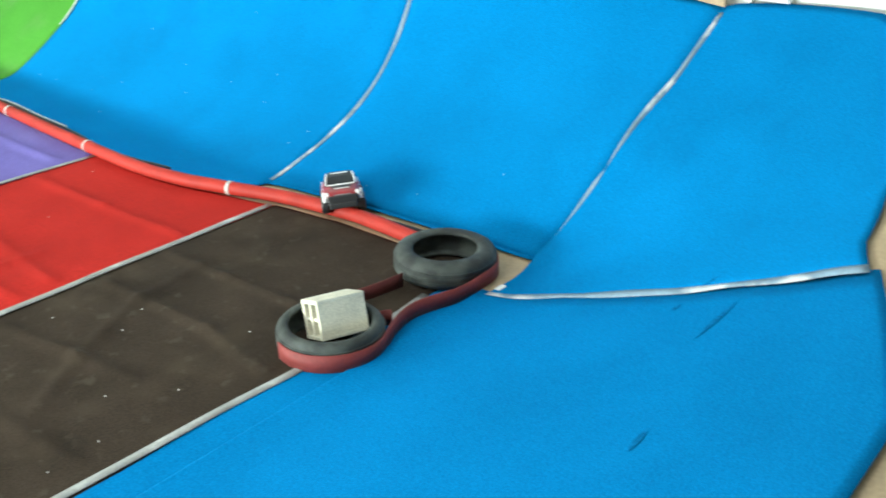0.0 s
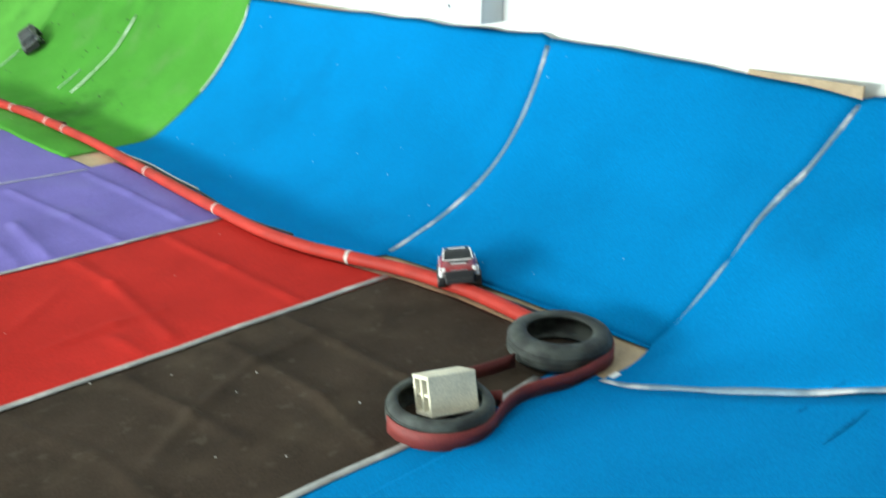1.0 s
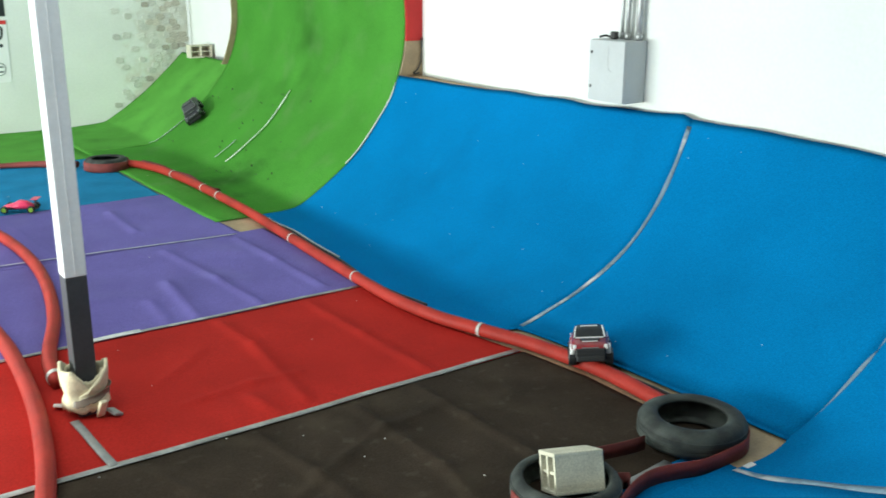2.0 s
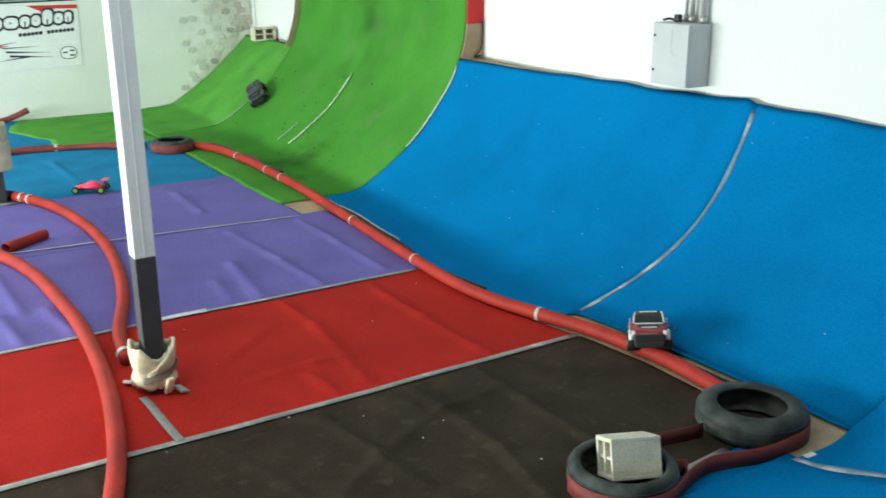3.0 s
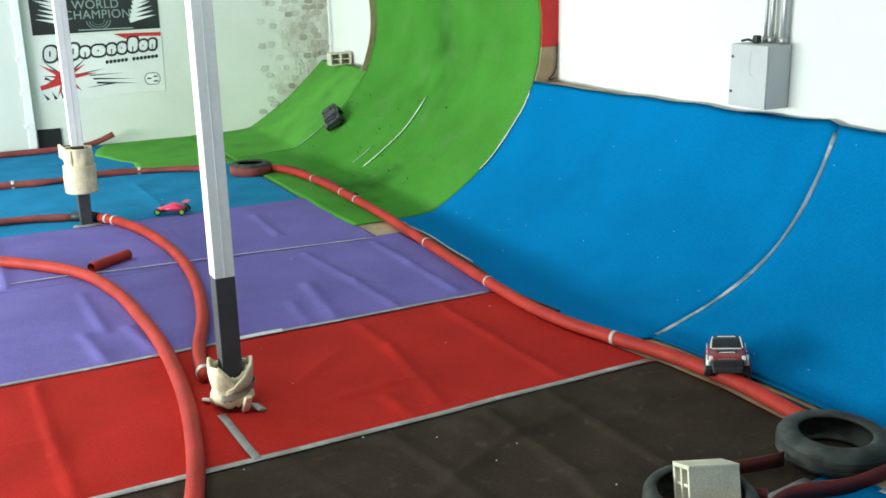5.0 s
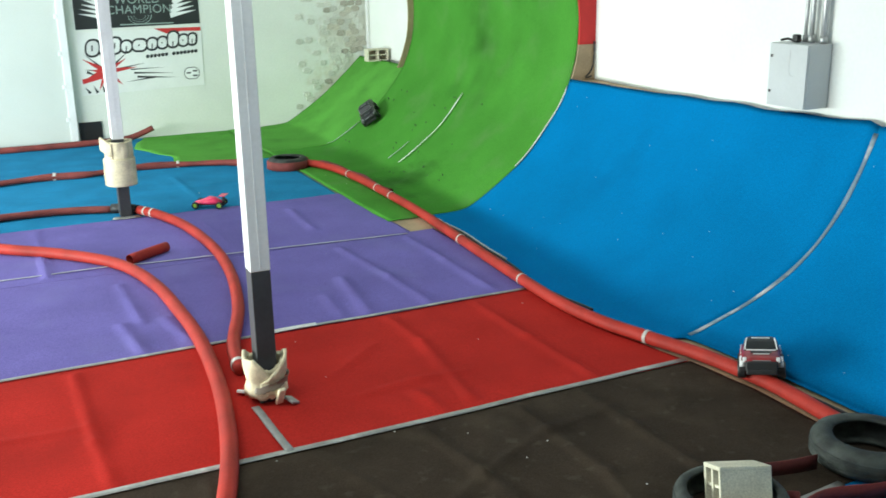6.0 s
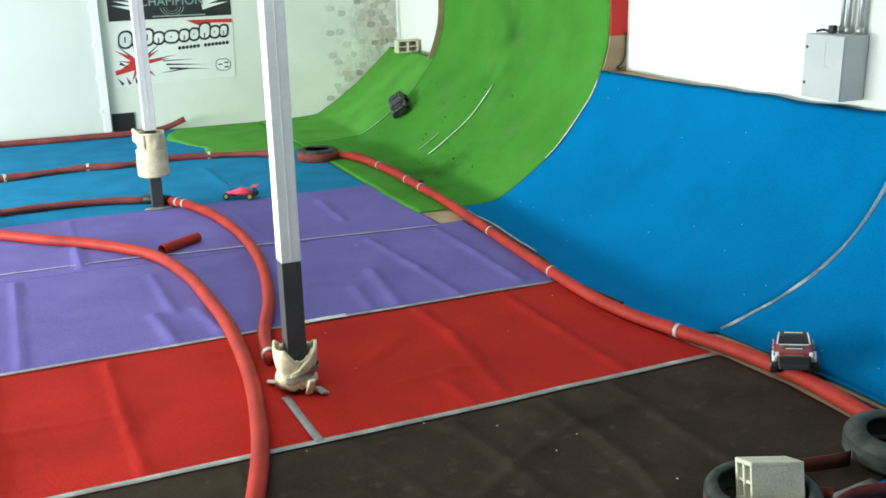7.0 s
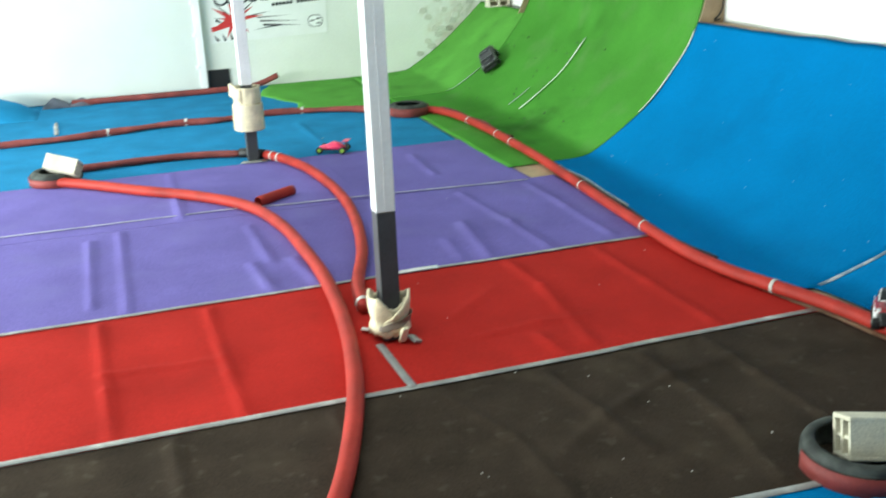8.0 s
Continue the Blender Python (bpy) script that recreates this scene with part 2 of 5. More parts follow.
setting("wall_west", box_bm(-9.2, 15.0, 0, -9.0, BACK_Y, 5.5, bm=box_bm(-9.2, -3.95, 0, -9.0, 4.2, 5.5, bm=box_bm(-9.2, 4.2, 2.3, -9.0, 15.0, 5.5))), plaster, "white wall with a wide open doorway", "wall")


# ---- the banked ramps ----
def table(t, rows):
    """Smooth reading of rows of (t, a, b) at t."""
    ts = [r[0] for r in rows]
    return float(np.interp(t, ts, [r[1] for r in rows])), float(np.interp(t, ts, [r[2] for r in rows]))


def smooth_profile(pts, n):
    line = spline([(a, b, 0) for a, b in pts], 0.02)
    run = [0.0]
    for a, b in zip(line, line[1:]):
        run.append(run[-1] + (b - a).length)
    return [(float(np.interp(s, run, [p.x for p in line])), float(np.interp(s, run, [p.y for p in line]))) for s in (run[-1] * k / (n - 1) for k in range(n))]


NP = 40
NEAR = smooth_profile([(0, 0.012), (0.2, 0.05), (0.45, 0.125), (0.7, 0.21), (0.95, 0.325), (1.27, 0.52), (1.5, 0.75), (1.69, 1.04), (1.83, 1.3), (1.93, 1.5)], NP)
FAR = smooth_profile([(0, 0.012), (0.2, 0.014), (0.36, 0.03), (0.5, 0.085), (0.84, 0.3), (1.24, 0.61), (1.57, 1.0), (1.73, 1.23), (1.83, 1.47)], NP)
TALL = smooth_profile([(0, 0.012), (0.2, 0.014), (0.36, 0.03), (0.5, 0.085), (0.84, 0.3), (1.24, 0.61), (1.57, 1.0), (1.73, 1.23), (1.83, 1.47), (1.91, 1.76), (1.935, 2.1), (1.91, 2.43), (1.8, 2.85)], NP)
FOOT_X, RAMP_END, PIVOT = 4.75, 10.17, (4.35, 3.22)


def bank_row(base, way, prof, dscale=1.0, hscale=1.0, lift=0.0, start=0):
    return [Vector((base[0] + way[0] * d * dscale, base[1] + way[1] * d * dscale, h * hscale + lift)) for d, h in prof[start:]]


SEAM = smooth_profile([(0, 0.012), (0.2, 0.035), (0.39, 0.14), (0.56, 0.26), (0.76, 0.43), (0.96, 0.63), (1.22, 0.82), (1.49, 0.98), (1.75, 1.19), (2.03, 1.42)], NP)
TURN = smooth_profile([(0.0, 0.012), (0.2, 0.035), (0.53, 0.12), (0.88, 0.22), (1.2, 0.32), (1.49, 0.43), (1.77, 0.53), (1.98, 0.62), (2.12, 0.67)], NP)
FOOT_FLAT = 6


def blend(a, b, f):
    return [(p[0] * (1 - f) + q[0] * f, p[1] * (1 - f) + q[1] * f) for p, q in zip(a, b)]


def pipe_x(y):
    return float(np.interp(y, [4.1, 4.75, 5.25, 5.73, 6.21, 6.74, 7.44, 8.28, 9.17, 10.28], [4.635, 4.66, 4.59, 4.455, 4.335, 4.29, 4.325, 4.39, 4.465, 4.54]))


def bank_rows(lift=0.0):
    """The blue bank: straight along the wall, then round the end of the lane."""
    rows = []
    for k in range(70):
        y = RAMP_END + (3.26 - RAMP_END) * k / 69
        prof = blend(NEAR, FAR, min(1, max(0, (y - 5.7) / (RAMP_END - 5.7))))
        g = min(1, max(0, (5.0 - y) / 1.74)) ** 1.3
        prof = blend(prof, SEAM, g)
        a = radians(-10) * g
        edge = 0.03 * noise.noise(Vector((y * 1.7, 3, 0))) + 0.01 + (0.035 * max(0, 1 - (y - 5.68) / 1.3) if y > 5.72 else 0)
        row = [p + Vector((0, 0, edge * max(0, (i - 30) / 9) ** 2 + 0.012 * noise.noise(p * 1.4))) for i, p in enumerate(bank_row((FOOT_X, y), (math.cos(a), math.sin(a)), prof, lift=lift))]
        foot = float(np.interp(y, [3.26, 3.6, 4.5, 5.3, 5.66, 5.72], [4.95, 4.95, 4.92, 4.86, 4.80, 4.75]))
        row = [Vector((max(p.x, foot + 0.002 * i), p.y, p.z)) for i, p in enumerate(row)]
        west = pipe_x(y) + 0.02 if y > 5.72 else row[0].x - 0.03 + 0.02 * noise.noise(Vector((y * 3, 0, 0)))
        rows.append([Vector((west + (row[0].x - west) * j / FOOT_FLAT, y, row[0].z)) for j in range(FOOT_FLAT)] + row)
    for k in range(1, 31):
        f = k / 30
        a = radians(-10 - 70 * f)
        reach = float(np.interp(f, [0, 0.35, 0.6, 0.78, 0.94, 1], [1, 1.28, 1.2, 1.02, 0.96, 0.98]))
        rise = float(np.interp(f, [0, 0.35, 0.6, 0.78, 0.94, 1], [1, 1.28, 1.25, 1.03, 1, 1]))
        prof = blend([(max(p[0] - 0.2, 0.002 * i), p[1]) for i, p in enumerate(SEAM)], TURN, f)
        base = Vector((4.95, 3.26, 0)).lerp(Vector((4.36, 3.2, 0)), f) + Vector((0.02, -0.035, 0)) * math.sin(math.pi * f)
        row = bank_row(base, (math.cos(a), math.sin(a)), [(d * reach, h * (rise if h > 0.05 else 1)) for d, h in prof], lift=lift)
        west = row[0] + Vector((-0.008, 0.004, 0))
        rows.append([west.lerp(row[0], j / FOOT_FLAT) for j in range(FOOT_FLAT)] + row)
    return rows


def bank_third(lift=0.0):
    rows = []
    for k in range(41):
        f = min(1, k / 6)
        a = radians(-80 - 10 * f)
        base = (4.38 - 5.9 * k / 40, 3.2)
        row = bank_row(base, (math.cos(a), math.sin(a)), TURN, 1 + 0.2 * f, 1, lift)
        rows.append([row[0] + Vector((0, 0.06, 0)) * (1 - j / FOOT_FLAT) for j in range(FOOT_FLAT)] + row)
    return rows


bank = bank_rows(0.012)
near_seam = min(range(69), key=lambda i: abs(bank[i][0].y - 5.69))
ramp = thing("banked_ramp", (0, 0, 0), "blue carpet-covered banked ramp curving up the wall", "ramp")
for piece in (bank[:near_seam + 1], bank[near_seam:70], bank[69:], bank_third(0.012)):
    part("carpet_panel", sheet_bm(piece, 0.006), blue, ramp, smooth=True)
GREEN_END = 15.18
LOW = smooth_profile([(0, 0.012), (0.38, 0.04), (0.57, 0.11), (1.14, 0.48), (1.61, 0.87), (1.97, 1.2)], NP)
rows = []
for k in range(60):
    y = RAMP_END + 0.006 + (GREEN_END - RAMP_END) * k / 59
    s = 1 + 0.03 * k / 59
    flat = [Vector((4.12 + 0.03 * noise.noise(Vector((y * 2, 1, 0))) + (FOOT_X - 4.12) * j / 8, y, 0.014)) for j in range(8)]
    rows.append(flat + [p + Vector((0.012 * noise.noise(p * 1.6), 0, 0)) for p in bank_row((FOOT_X, y), (1, 0), TALL, s, 1, 0.012)])
tall_ramp = thing("tall_ramp", (0, 0, 0), "tall green carpeted wall ramp with dark tyre scuffs and a darker foot", "ramp")
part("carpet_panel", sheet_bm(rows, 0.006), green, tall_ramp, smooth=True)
rows = []
for k in range(24):
    y = GREEN_END + 0.004 + (BACK_Y - 0.012 - GREEN_END) * k / 23
    flat = [Vector((4.12 + (FOOT_X - 4.12) * j / 8, y, 0.014)) for j in range(8)]
    rows.append(flat + bank_row((FOOT_X, y), (1, 0), LOW, 1.0, 1, 0.010))
low_ramp = thing("low_ramp", (0, 0, 0), "low green carpeted ramp beside the end wall", "ramp")
part("carpet_panel", sheet_bm(rows, 0.006), green_pale, low_ramp, smooth=True)
part("deck_sheet", sheet_bm([[p + Vector((0.01, 0, -0.012)) for p in r] for r in rows], 0.014), ply, low_ramp, "bare plywood deck", smooth=True)

# plywood backing, ledge and cheeks of the ramps
rows = [[p + Vector((0, 0, -0.02)) for p in r] for r in bank_rows(0.0) + bank_third(0.0)[1:]]
for k, r in enumerate(rows):
    way = (r[-1] - r[-4]).normalized()
    r.append(r[-1] + way * (0.3 if k > 88 else 0.002))
part("deck_sheet", sheet_bm(rows, 0.014), ply, ramp, "bare plywood deck", smooth=True)
skirt = bmesh.new()
rim = [r[-1] + Vector((0, 0, -0.016)) for r in rows[88:]]
for p, q in zip(rim, rim[1:]):
    if (q - p).length > 0.005:
        way = (q - p).normalized().cross(Vector((0, 0, 1))) * 0.018
        v8 = [skirt.verts.new(c) for c in (p, q, q + way, p + way, Vector((p.x, p.y, -0.004)), Vector((q.x, q.y, -0.004)), Vector((q.x + way.x, q.y + way.y, -0.004)), Vector((p.x + way.x, p.y + way.y, -0.004)))]
        for f in ((0, 1, 2, 3), (7, 6, 5, 4), (0, 4, 5, 1), (2, 6, 7, 3), (1, 5, 6, 2), (0, 3, 7, 4)):
            skirt.faces.new([v8[i] for i in f])
bmesh.ops.remove_doubles(skirt, verts=skirt.verts, dist=0.002)
bmesh.ops.recalc_face_normals(skirt, faces=skirt.faces)
part("skirt", skirt, ply, ramp, "plywood skirt under the bank edge")
for x0, y0, y1, z, mat in ((6.62, 7.9, RAMP_END - 0.03, 1.468, ply), (6.70, 5.75, 7.89, 1.465, plaster), (6.73, 3.92, 5.74, 1.43, plaster), (6.78, 2.4, 2.90, 1.42, slab)):
    part("ledge", box_bm(x0, y0, z - 0.02, WALL_X - 0.003, y1, z, 0.003), mat, ramp)


part("edge_board", box_bm(6.738, 2.92, 1.30, 6.758, 3.80, 1.508, 0.003), ply, ramp, "bare plywood board behind the carpet edge")


def cheek_bm(y0, y1, z0, z1, prof, scale=1.0):
    bm = bmesh.new()
    pts = [(FOOT_X + d * scale, h) for d, h in prof if z0 <= h <= z1]
    f0 = float(np.interp(z0, [h for d, h in prof], [d for d, h in prof])) * scale + FOOT_X
    f1 = float(np.interp(z1, [h for d, h in prof], [d for d, h in prof])) * scale + FOOT_X
    outline = [(f0, z0), *pts, (f1, z1), (WALL_X - 0.004, z1), (WALL_X - 0.004, z0)]
    a = [bm.verts.new((x, y0, z)) for x, z in outline]
    b = [bm.verts.new((x, y1, z)) for x, z in outline]
    bm.faces.new(a)
    bm.faces.new(b[::-1])
    for i in range(len(a)):
        j = (i + 1) % len(a)
        bm.faces.new((a[j], a[i], b[i], b[j]))
    bmesh.ops.recalc_face_normals(bm, faces=bm.faces)
    return bm


part("plywood_board", cheek_bm(RAMP_END - 0.02, RAMP_END, 1.44, 1.895, TALL), ply, tall_ramp, "bare plywood side board")
part("red_board", cheek_bm(RAMP_END - 0.026, RAMP_END - 0.001, 1.897, 2.8, TALL), red_board, tall_ramp, "red painted board")
edge = bmesh.new()
prof = [q for q in TALL if q[1] > 1.17]
loop = [(FOOT_X + d * 1.03 - 0.1, h) for d, h in prof] + [(FOOT_X + d * 1.03 + 0.04, h) for d, h in reversed(prof)]
va = [edge.verts.new((x, GREEN_END + 0.008, z)) for x, z in loop]
vb = [edge.verts.new((x, GREEN_END + 0.03, z)) for x, z in loop]
nl = len(prof)
for i in range(len(loop)):
    j = (i + 1) % len(loop)
    edge.faces.new((va[i], va[j], vb[j], vb[i]))
for i in range(nl - 1):
    j = len(loop) - 1 - i
    edge.faces.new((va[i], va[i + 1], va[j - 1], va[j]))
    edge.faces.new((vb[i], vb[j], vb[j - 1], vb[i + 1]))
bmesh.ops.recalc_face_normals(edge, faces=edge.faces)
part("rib", edge, ply, tall_ramp, "curved plywood rib")


# ---- carpets on the floor ----
def carpet(name, x0, x1, y0, y1, z, mat, label, creases=(), wave=0.004, step=0.035, edge=0.012, east=None):
    nx, ny = int((x1 - x0) / step), int((y1 - y0) / step)
    xs, ys = np.linspace(x0, x1, nx + 1), np.linspace(y0, y1, ny + 1)
    X, Y = np.meshgrid(xs, ys, indexing="ij")
    if east:
        X = x0 + (np.interp(Y, *zip(*east)) - x0) * (X - x0) / (x1 - x0)
    Z = np.zeros_like(X)
    for pts, amp, width in creases:
        for (ax, ay), (bx, by) in zip(pts, pts[1:]):
            wx, wy = bx - ax, by - ay
            t = ((X - ax) * wx + (Y - ay) * wy) / (wx * wx + wy * wy)
            tc = np.clip(t, 0, 1)
            dist = np.hypot(X - ax - tc * wx, Y - ay - tc * wy)
            Z += 1.5 * amp * np.exp(-((dist / (0.78 * width)) ** 2)) * (1 - 0.4 * np.sin(3.0 * tc + ax) ** 2)
    Z *= np.clip(np.minimum(Y - y0, y1 - Y) / 0.16, 0, 1) ** 0.7
    rows = []
    for i in range(nx + 1):
        row = []
        for j in range(ny + 1):
            p = Vector((X[i, j], Y[i, j], 0))
            w = wave * (0.6 + noise.noise(p * 1.3) + 0.5 * noise.noise(p * 3.7))
            dx = edge * noise.noise(Vector((p.y * 2.3, 7.1, z))) if i in (0, nx) else 0
            dy = edge * noise.noise(Vector((p.x * 1.9, 2.2, z))) if j in (0, ny) else 0
            row.append(Vector((p.x + dx, p.y + dy, z + max(0, w) + Z[i, j])))
        rows.append(row)
    return tagged(part(name, sheet_bm(rows, 0.005), mat, smooth=True), label, "carpet", "floor carpets")


Y1, Y2, Y3, Y4, Y5 = 3.49, 5.31, 7.32, 9.66, 11.85
WEST = -4.5
carpet("carpet", WEST, 4.71, Y1, Y2, 0.001, brown, "dark brown carpet strip with folds and crumbs", [
    ([(3.5, 5.3), (3.53, 4.65), (3.55, 4.0)], 0.014, 0.05), ([(2.36, 4.53), (2.97, 4.83), (3.54, 4.92)], 0.012, 0.06),
    ([(2.36, 4.78), (2.43, 4.1)], 0.014, 0.05), ([(-0.04, 5.3), (-0.03, 4.0)], 0.014, 0.04), ([(2.3, 5.26), (2.37, 4.5)], 0.012, 0.05),
    ([(1.57, 5.2), (1.8, 4.5), (1.85, 3.7)], 0.012, 0.05), ([(3.0, 5.2), (3.03, 4.22), (2.91, 3.6)], 0.014, 0.05),
    ([(2.34, 4.5), (1.9, 4.2)], 0.010, 0.05), ([(0.9, 5.2), (0.95, 3.7)], 0.012, 0.05)], wave=0.006,
    east=[(3.49, 4.70), (3.92, 4.66), (4.08, 4.605), (4.7, 4.595), (5.31, 4.53)])
carpet("carpet", WEST, 4.62, Y2 + 0.004, Y3, 0.001, red, "bright red carpet strip with fold lines", [
    ([(2.89, 7.3), (2.92, 6.59), (2.79, 5.5)], 0.013, 0.055), ([(3.72, 7.35), (3.72, 6.3), (3.74, 5.35)], 0.012, 0.05),
    ([(2.1, 5.87), (2.6, 5.95), (2.95, 5.92)], 0.010, 0.06), ([(0.38, 7.2), (0.39, 6.01), (0.41, 5.35)], 0.013, 0.04),
    ([(-0.42, 6.3), (0.38, 6.26)], 0.009, 0.05), ([(2.5, 5.73), (2.55, 5.3)], 0.016, 0.06), ([(-0.43, 7.27), (-0.39, 6.04), (-0.37, 5.3)], 0.013, 0.04),
    ([(2.06, 6.29), (2.54, 6.7)], 0.008, 0.07)], wave=0.006, east=[(5.31, 4.52), (5.73, 4.43), (6.2, 4.33), (6.8, 4.29), (7.33, 4.33)])
carpet("carpet", WEST, 4.46, Y3 + 0.004, Y4, 0.001, purple, "purple carpet strip with soft folds", [
    ([(3.25, 9.4), (3.34, 8.27), (3.37, 7.4)], 0.014, 0.05), ([(2.9, 8.4), (2.8, 7.4)], 0.022, 0.07), ([(4.05, 9.44), (4.05, 8.5), (4.03, 7.5)], 0.014, 0.05),
    ([(-0.21, 9.7), (-0.21, 7.4)], 0.014, 0.04), ([(0.85, 8.1), (0.92, 7.35)], 0.018, 0.06), ([(1.21, 8.1), (1.3, 7.34)], 0.016, 0.06),
    ([(-0.49, 9.4), (-0.47, 7.6)], 0.014, 0.04), ([(0.99, 9.24), (1.02, 8.1)], 0.012, 0.05), ([(2.6, 8.0), (2.55, 7.4)], 0.014, 0.06)], wave=0.006)
carpet("carpet", WEST, 4.18, Y4 + 0.004, Y5, 0.001, purple, "second purple carpet strip beyond a tape seam", [
    ([(3.29, 11.3), (3.26, 10.3)], 0.014, 0.06), ([(0.41, 11.72), (0.4, 9.8)], 0.016, 0.05), ([(2.2, 11.2), (2.25, 10.0)], 0.010, 0.06)], wave=0.006)
carpet("carpet", WEST, 4.10, Y5 + 0.004, 14.75, 0.001, blue_floor, "dusty blue carpet strip on the floor", [
    ([(2.4, 14.0), (2.45, 12.2)], 0.010, 0.06), ([(-1.5, 13.2), (3.8, 13.3)], 0.006, 0.05)])
carpet("carpet", -6.5, 2.75, 14.756, BACK_Y - 0.06, 0.001, blue_floor, "blue carpet lane along the end wall", [
    ([(-1.0, 16.0), (-0.95, 15.0)], 0.008, 0.06)])
rows = []
for k in range(40):
    y = 14.72 + (BACK_Y - 0.02 - 14.72) * k / 39
    west = 2.5 + 0.18 * math.sin((y - 14.7) * 2.3) + 0.1 * noise.noise(Vector((y * 2.2, 0.3, 0)))
    rows.append([Vector((west + (4.125 - west) * j / 12, y, 0.008 + 0.004 * max(0, noise.noise(Vector((west + j * 0.3, y, 0)) * 1.5)))) for j in range(13)])
tagged(part("carpet", sheet_bm(rows, 0.006), green_pale, smooth=True), "green carpet piece with a wavy cut edge", "carpet", "floor carpets")
carpet("carpet", WEST, PIVOT[0] - 0.03, PIVOT[1] - 0.42, Y1 - 0.006, 0.006, blue, "blue carpet between the brown strip and the near bank", wave=0.003)
tagged(part("floor_board", box_bm(4.17, 3.12, -0.0075, 5.2, 10.3, -0.001), ply), "bare plywood strip under the lane divider", "board")


# ---- duct tape over the carpet seams ----
pale_tape = material("pale_line_tape", (0.46, 0.46, 0.52), 0.6, grain=(60, 0.1), stain=(3, 0.3), bump=0.2, bump_scale=40)

def tape(points, width, z, label, wob=0.006, mat=duct):
    line = spline([(x, y, 0) for x, y in points], 0.12)
    rows = []
    for i, p in enumerate(line):
        a, b = line[max(0, i - 1)], line[min(len(line) - 1, i + 1)]
        side = (b - a).normalized().cross(Vector((0, 0, 1)))
        o = wob * noise.noise(p * 2.1)
        h = z + 0.004 * (1 + noise.noise(p * 1.7))
        rows.append([p + side * (width * s + o) + Vector((0, 0, h + (0.001 if s == 0 else 0))) for s in (-0.5, 0, 0.5)])
    return tagged(part("tape_strip", sheet_bm(rows, 0.002), mat, smooth=True), label, "tape", "floor tape")


tape([(WEST, Y2 + 0.03), (-0.5, Y2 + 0.02), (2, Y2), (4.50, Y2 + 0.02)], 0.055, 0.012, "grey duct tape strip over the brown and red carpet seam")
tape([(WEST, Y3), (0, Y3), (2, Y3 + 0.01), (4.3, Y3)], 0.046, 0.012, "grey duct tape strip over the red and purple carpet seam")
tape([(WEST, 9.95), (0.5, 9.9), (1.62, 9.8), (4.11, 9.58)], 0.026, 0.012, "thin pale tape line across the purple carpet", mat=pale_tape)
tape([(1.9, 7.335), (2.1, 7.34), (2.3, 7.33)], 0.07, 0.017, "bright white tape patch on the red and purple seam", mat=white_tape)
tape([(WEST, 3.62), (1.7, 3.525), (3.05, 3.475), (3.7, 3.46), (4.12, 3.50)], 0.052, 0.012, "grey duct tape strip along the edge of the brown carpet")
tape([(1.42, 6.02), (1.45, Y2)], 0.055, 0.016, "short grey duct tape piece leading to the post foot")
tape([(-0.98, 15.9), (-0.93, 14.9)], 0.06, 0.010, "pale tape mark across the far blue lane")


def bank_tape(index_rows, u0, u1, width, label, lift=0.003, mat=ramp_tape):
    """Tape that runs up a bank, along a row of it."""
    r0, r1 = index_rows
    rows = []
    for k in range(u0, u1):
        p, q = r0[k], r1[k]
        side = (q - p).normalized()
        w = width * (0.9 + 0.5 * noise.noise(p * 3))
        up = (r0[min(k + 1, len(r0) - 1)] - r0[max(k - 1, 0)]).normalized().cross(side)
        up = up if up.z > 0 else -up
        o = side * 0.012 * noise.noise(p * 2.7) + up * lift
        rows.append([p + side * w * s + o for s in (-0.5, 0, 0.5)])
    return tagged(part("tape_strip", sheet_bm(rows, 0.002), mat, smooth=True), label, "tape", "ramp tape")


bank_tape((bank[near_seam], bank[near_seam + 1]), FOOT_FLAT + 1, FOOT_FLAT + 39, 0.045, "worn grey tape running up the blue bank")
bank_tape((bank[69], bank[70]), FOOT_FLAT + 4, FOOT_FLAT + 39, 0.045, "grey tape seam where the bank begins to turn")
bank_tape((bank[-1], bank[-2]), FOOT_FLAT, FOOT_FLAT + 40, 0.06, "pale grey tape seam across the turning bank")


pale_band = material("pale_grey_tape", (0.52, 0.50, 0.47), 0.5, grain=(60, 0.06), stain=(8, 0.2), bump=0.2, bump_scale=40)


# ---- lane dividers: red pipes, hose, tyres ----
def pipe(name, points, radius, mat, label, category, bands=(), wall=0.006, squash=None, wobble=0.03, step=0.07, band_mat=None):
    line = spline(points, step)
    root = thing(name, line[0], label, category, "lane dividers")
    inv = -line[0]
    part("tube", tube_bm([p + inv for p in line], radius, 16, wall, squash, wobble), mat, root, smooth=True)
    for y_at, length in bands:
        i = min(range(1, len(line) - 1), key=lambda k: (line[k] - Vector(y_at)).length)
        way = (line[i + 1] - line[i - 1]).normalized()
        seg = [line[i] + inv + way * s for s in (-length / 2, -length / 4, 0, length / 4, length / 2)]
        part("band", tube_bm(seg, radius + 0.004, 16, 0.003), band_mat or pale_band, root, "white tape band", smooth=True)
    return root


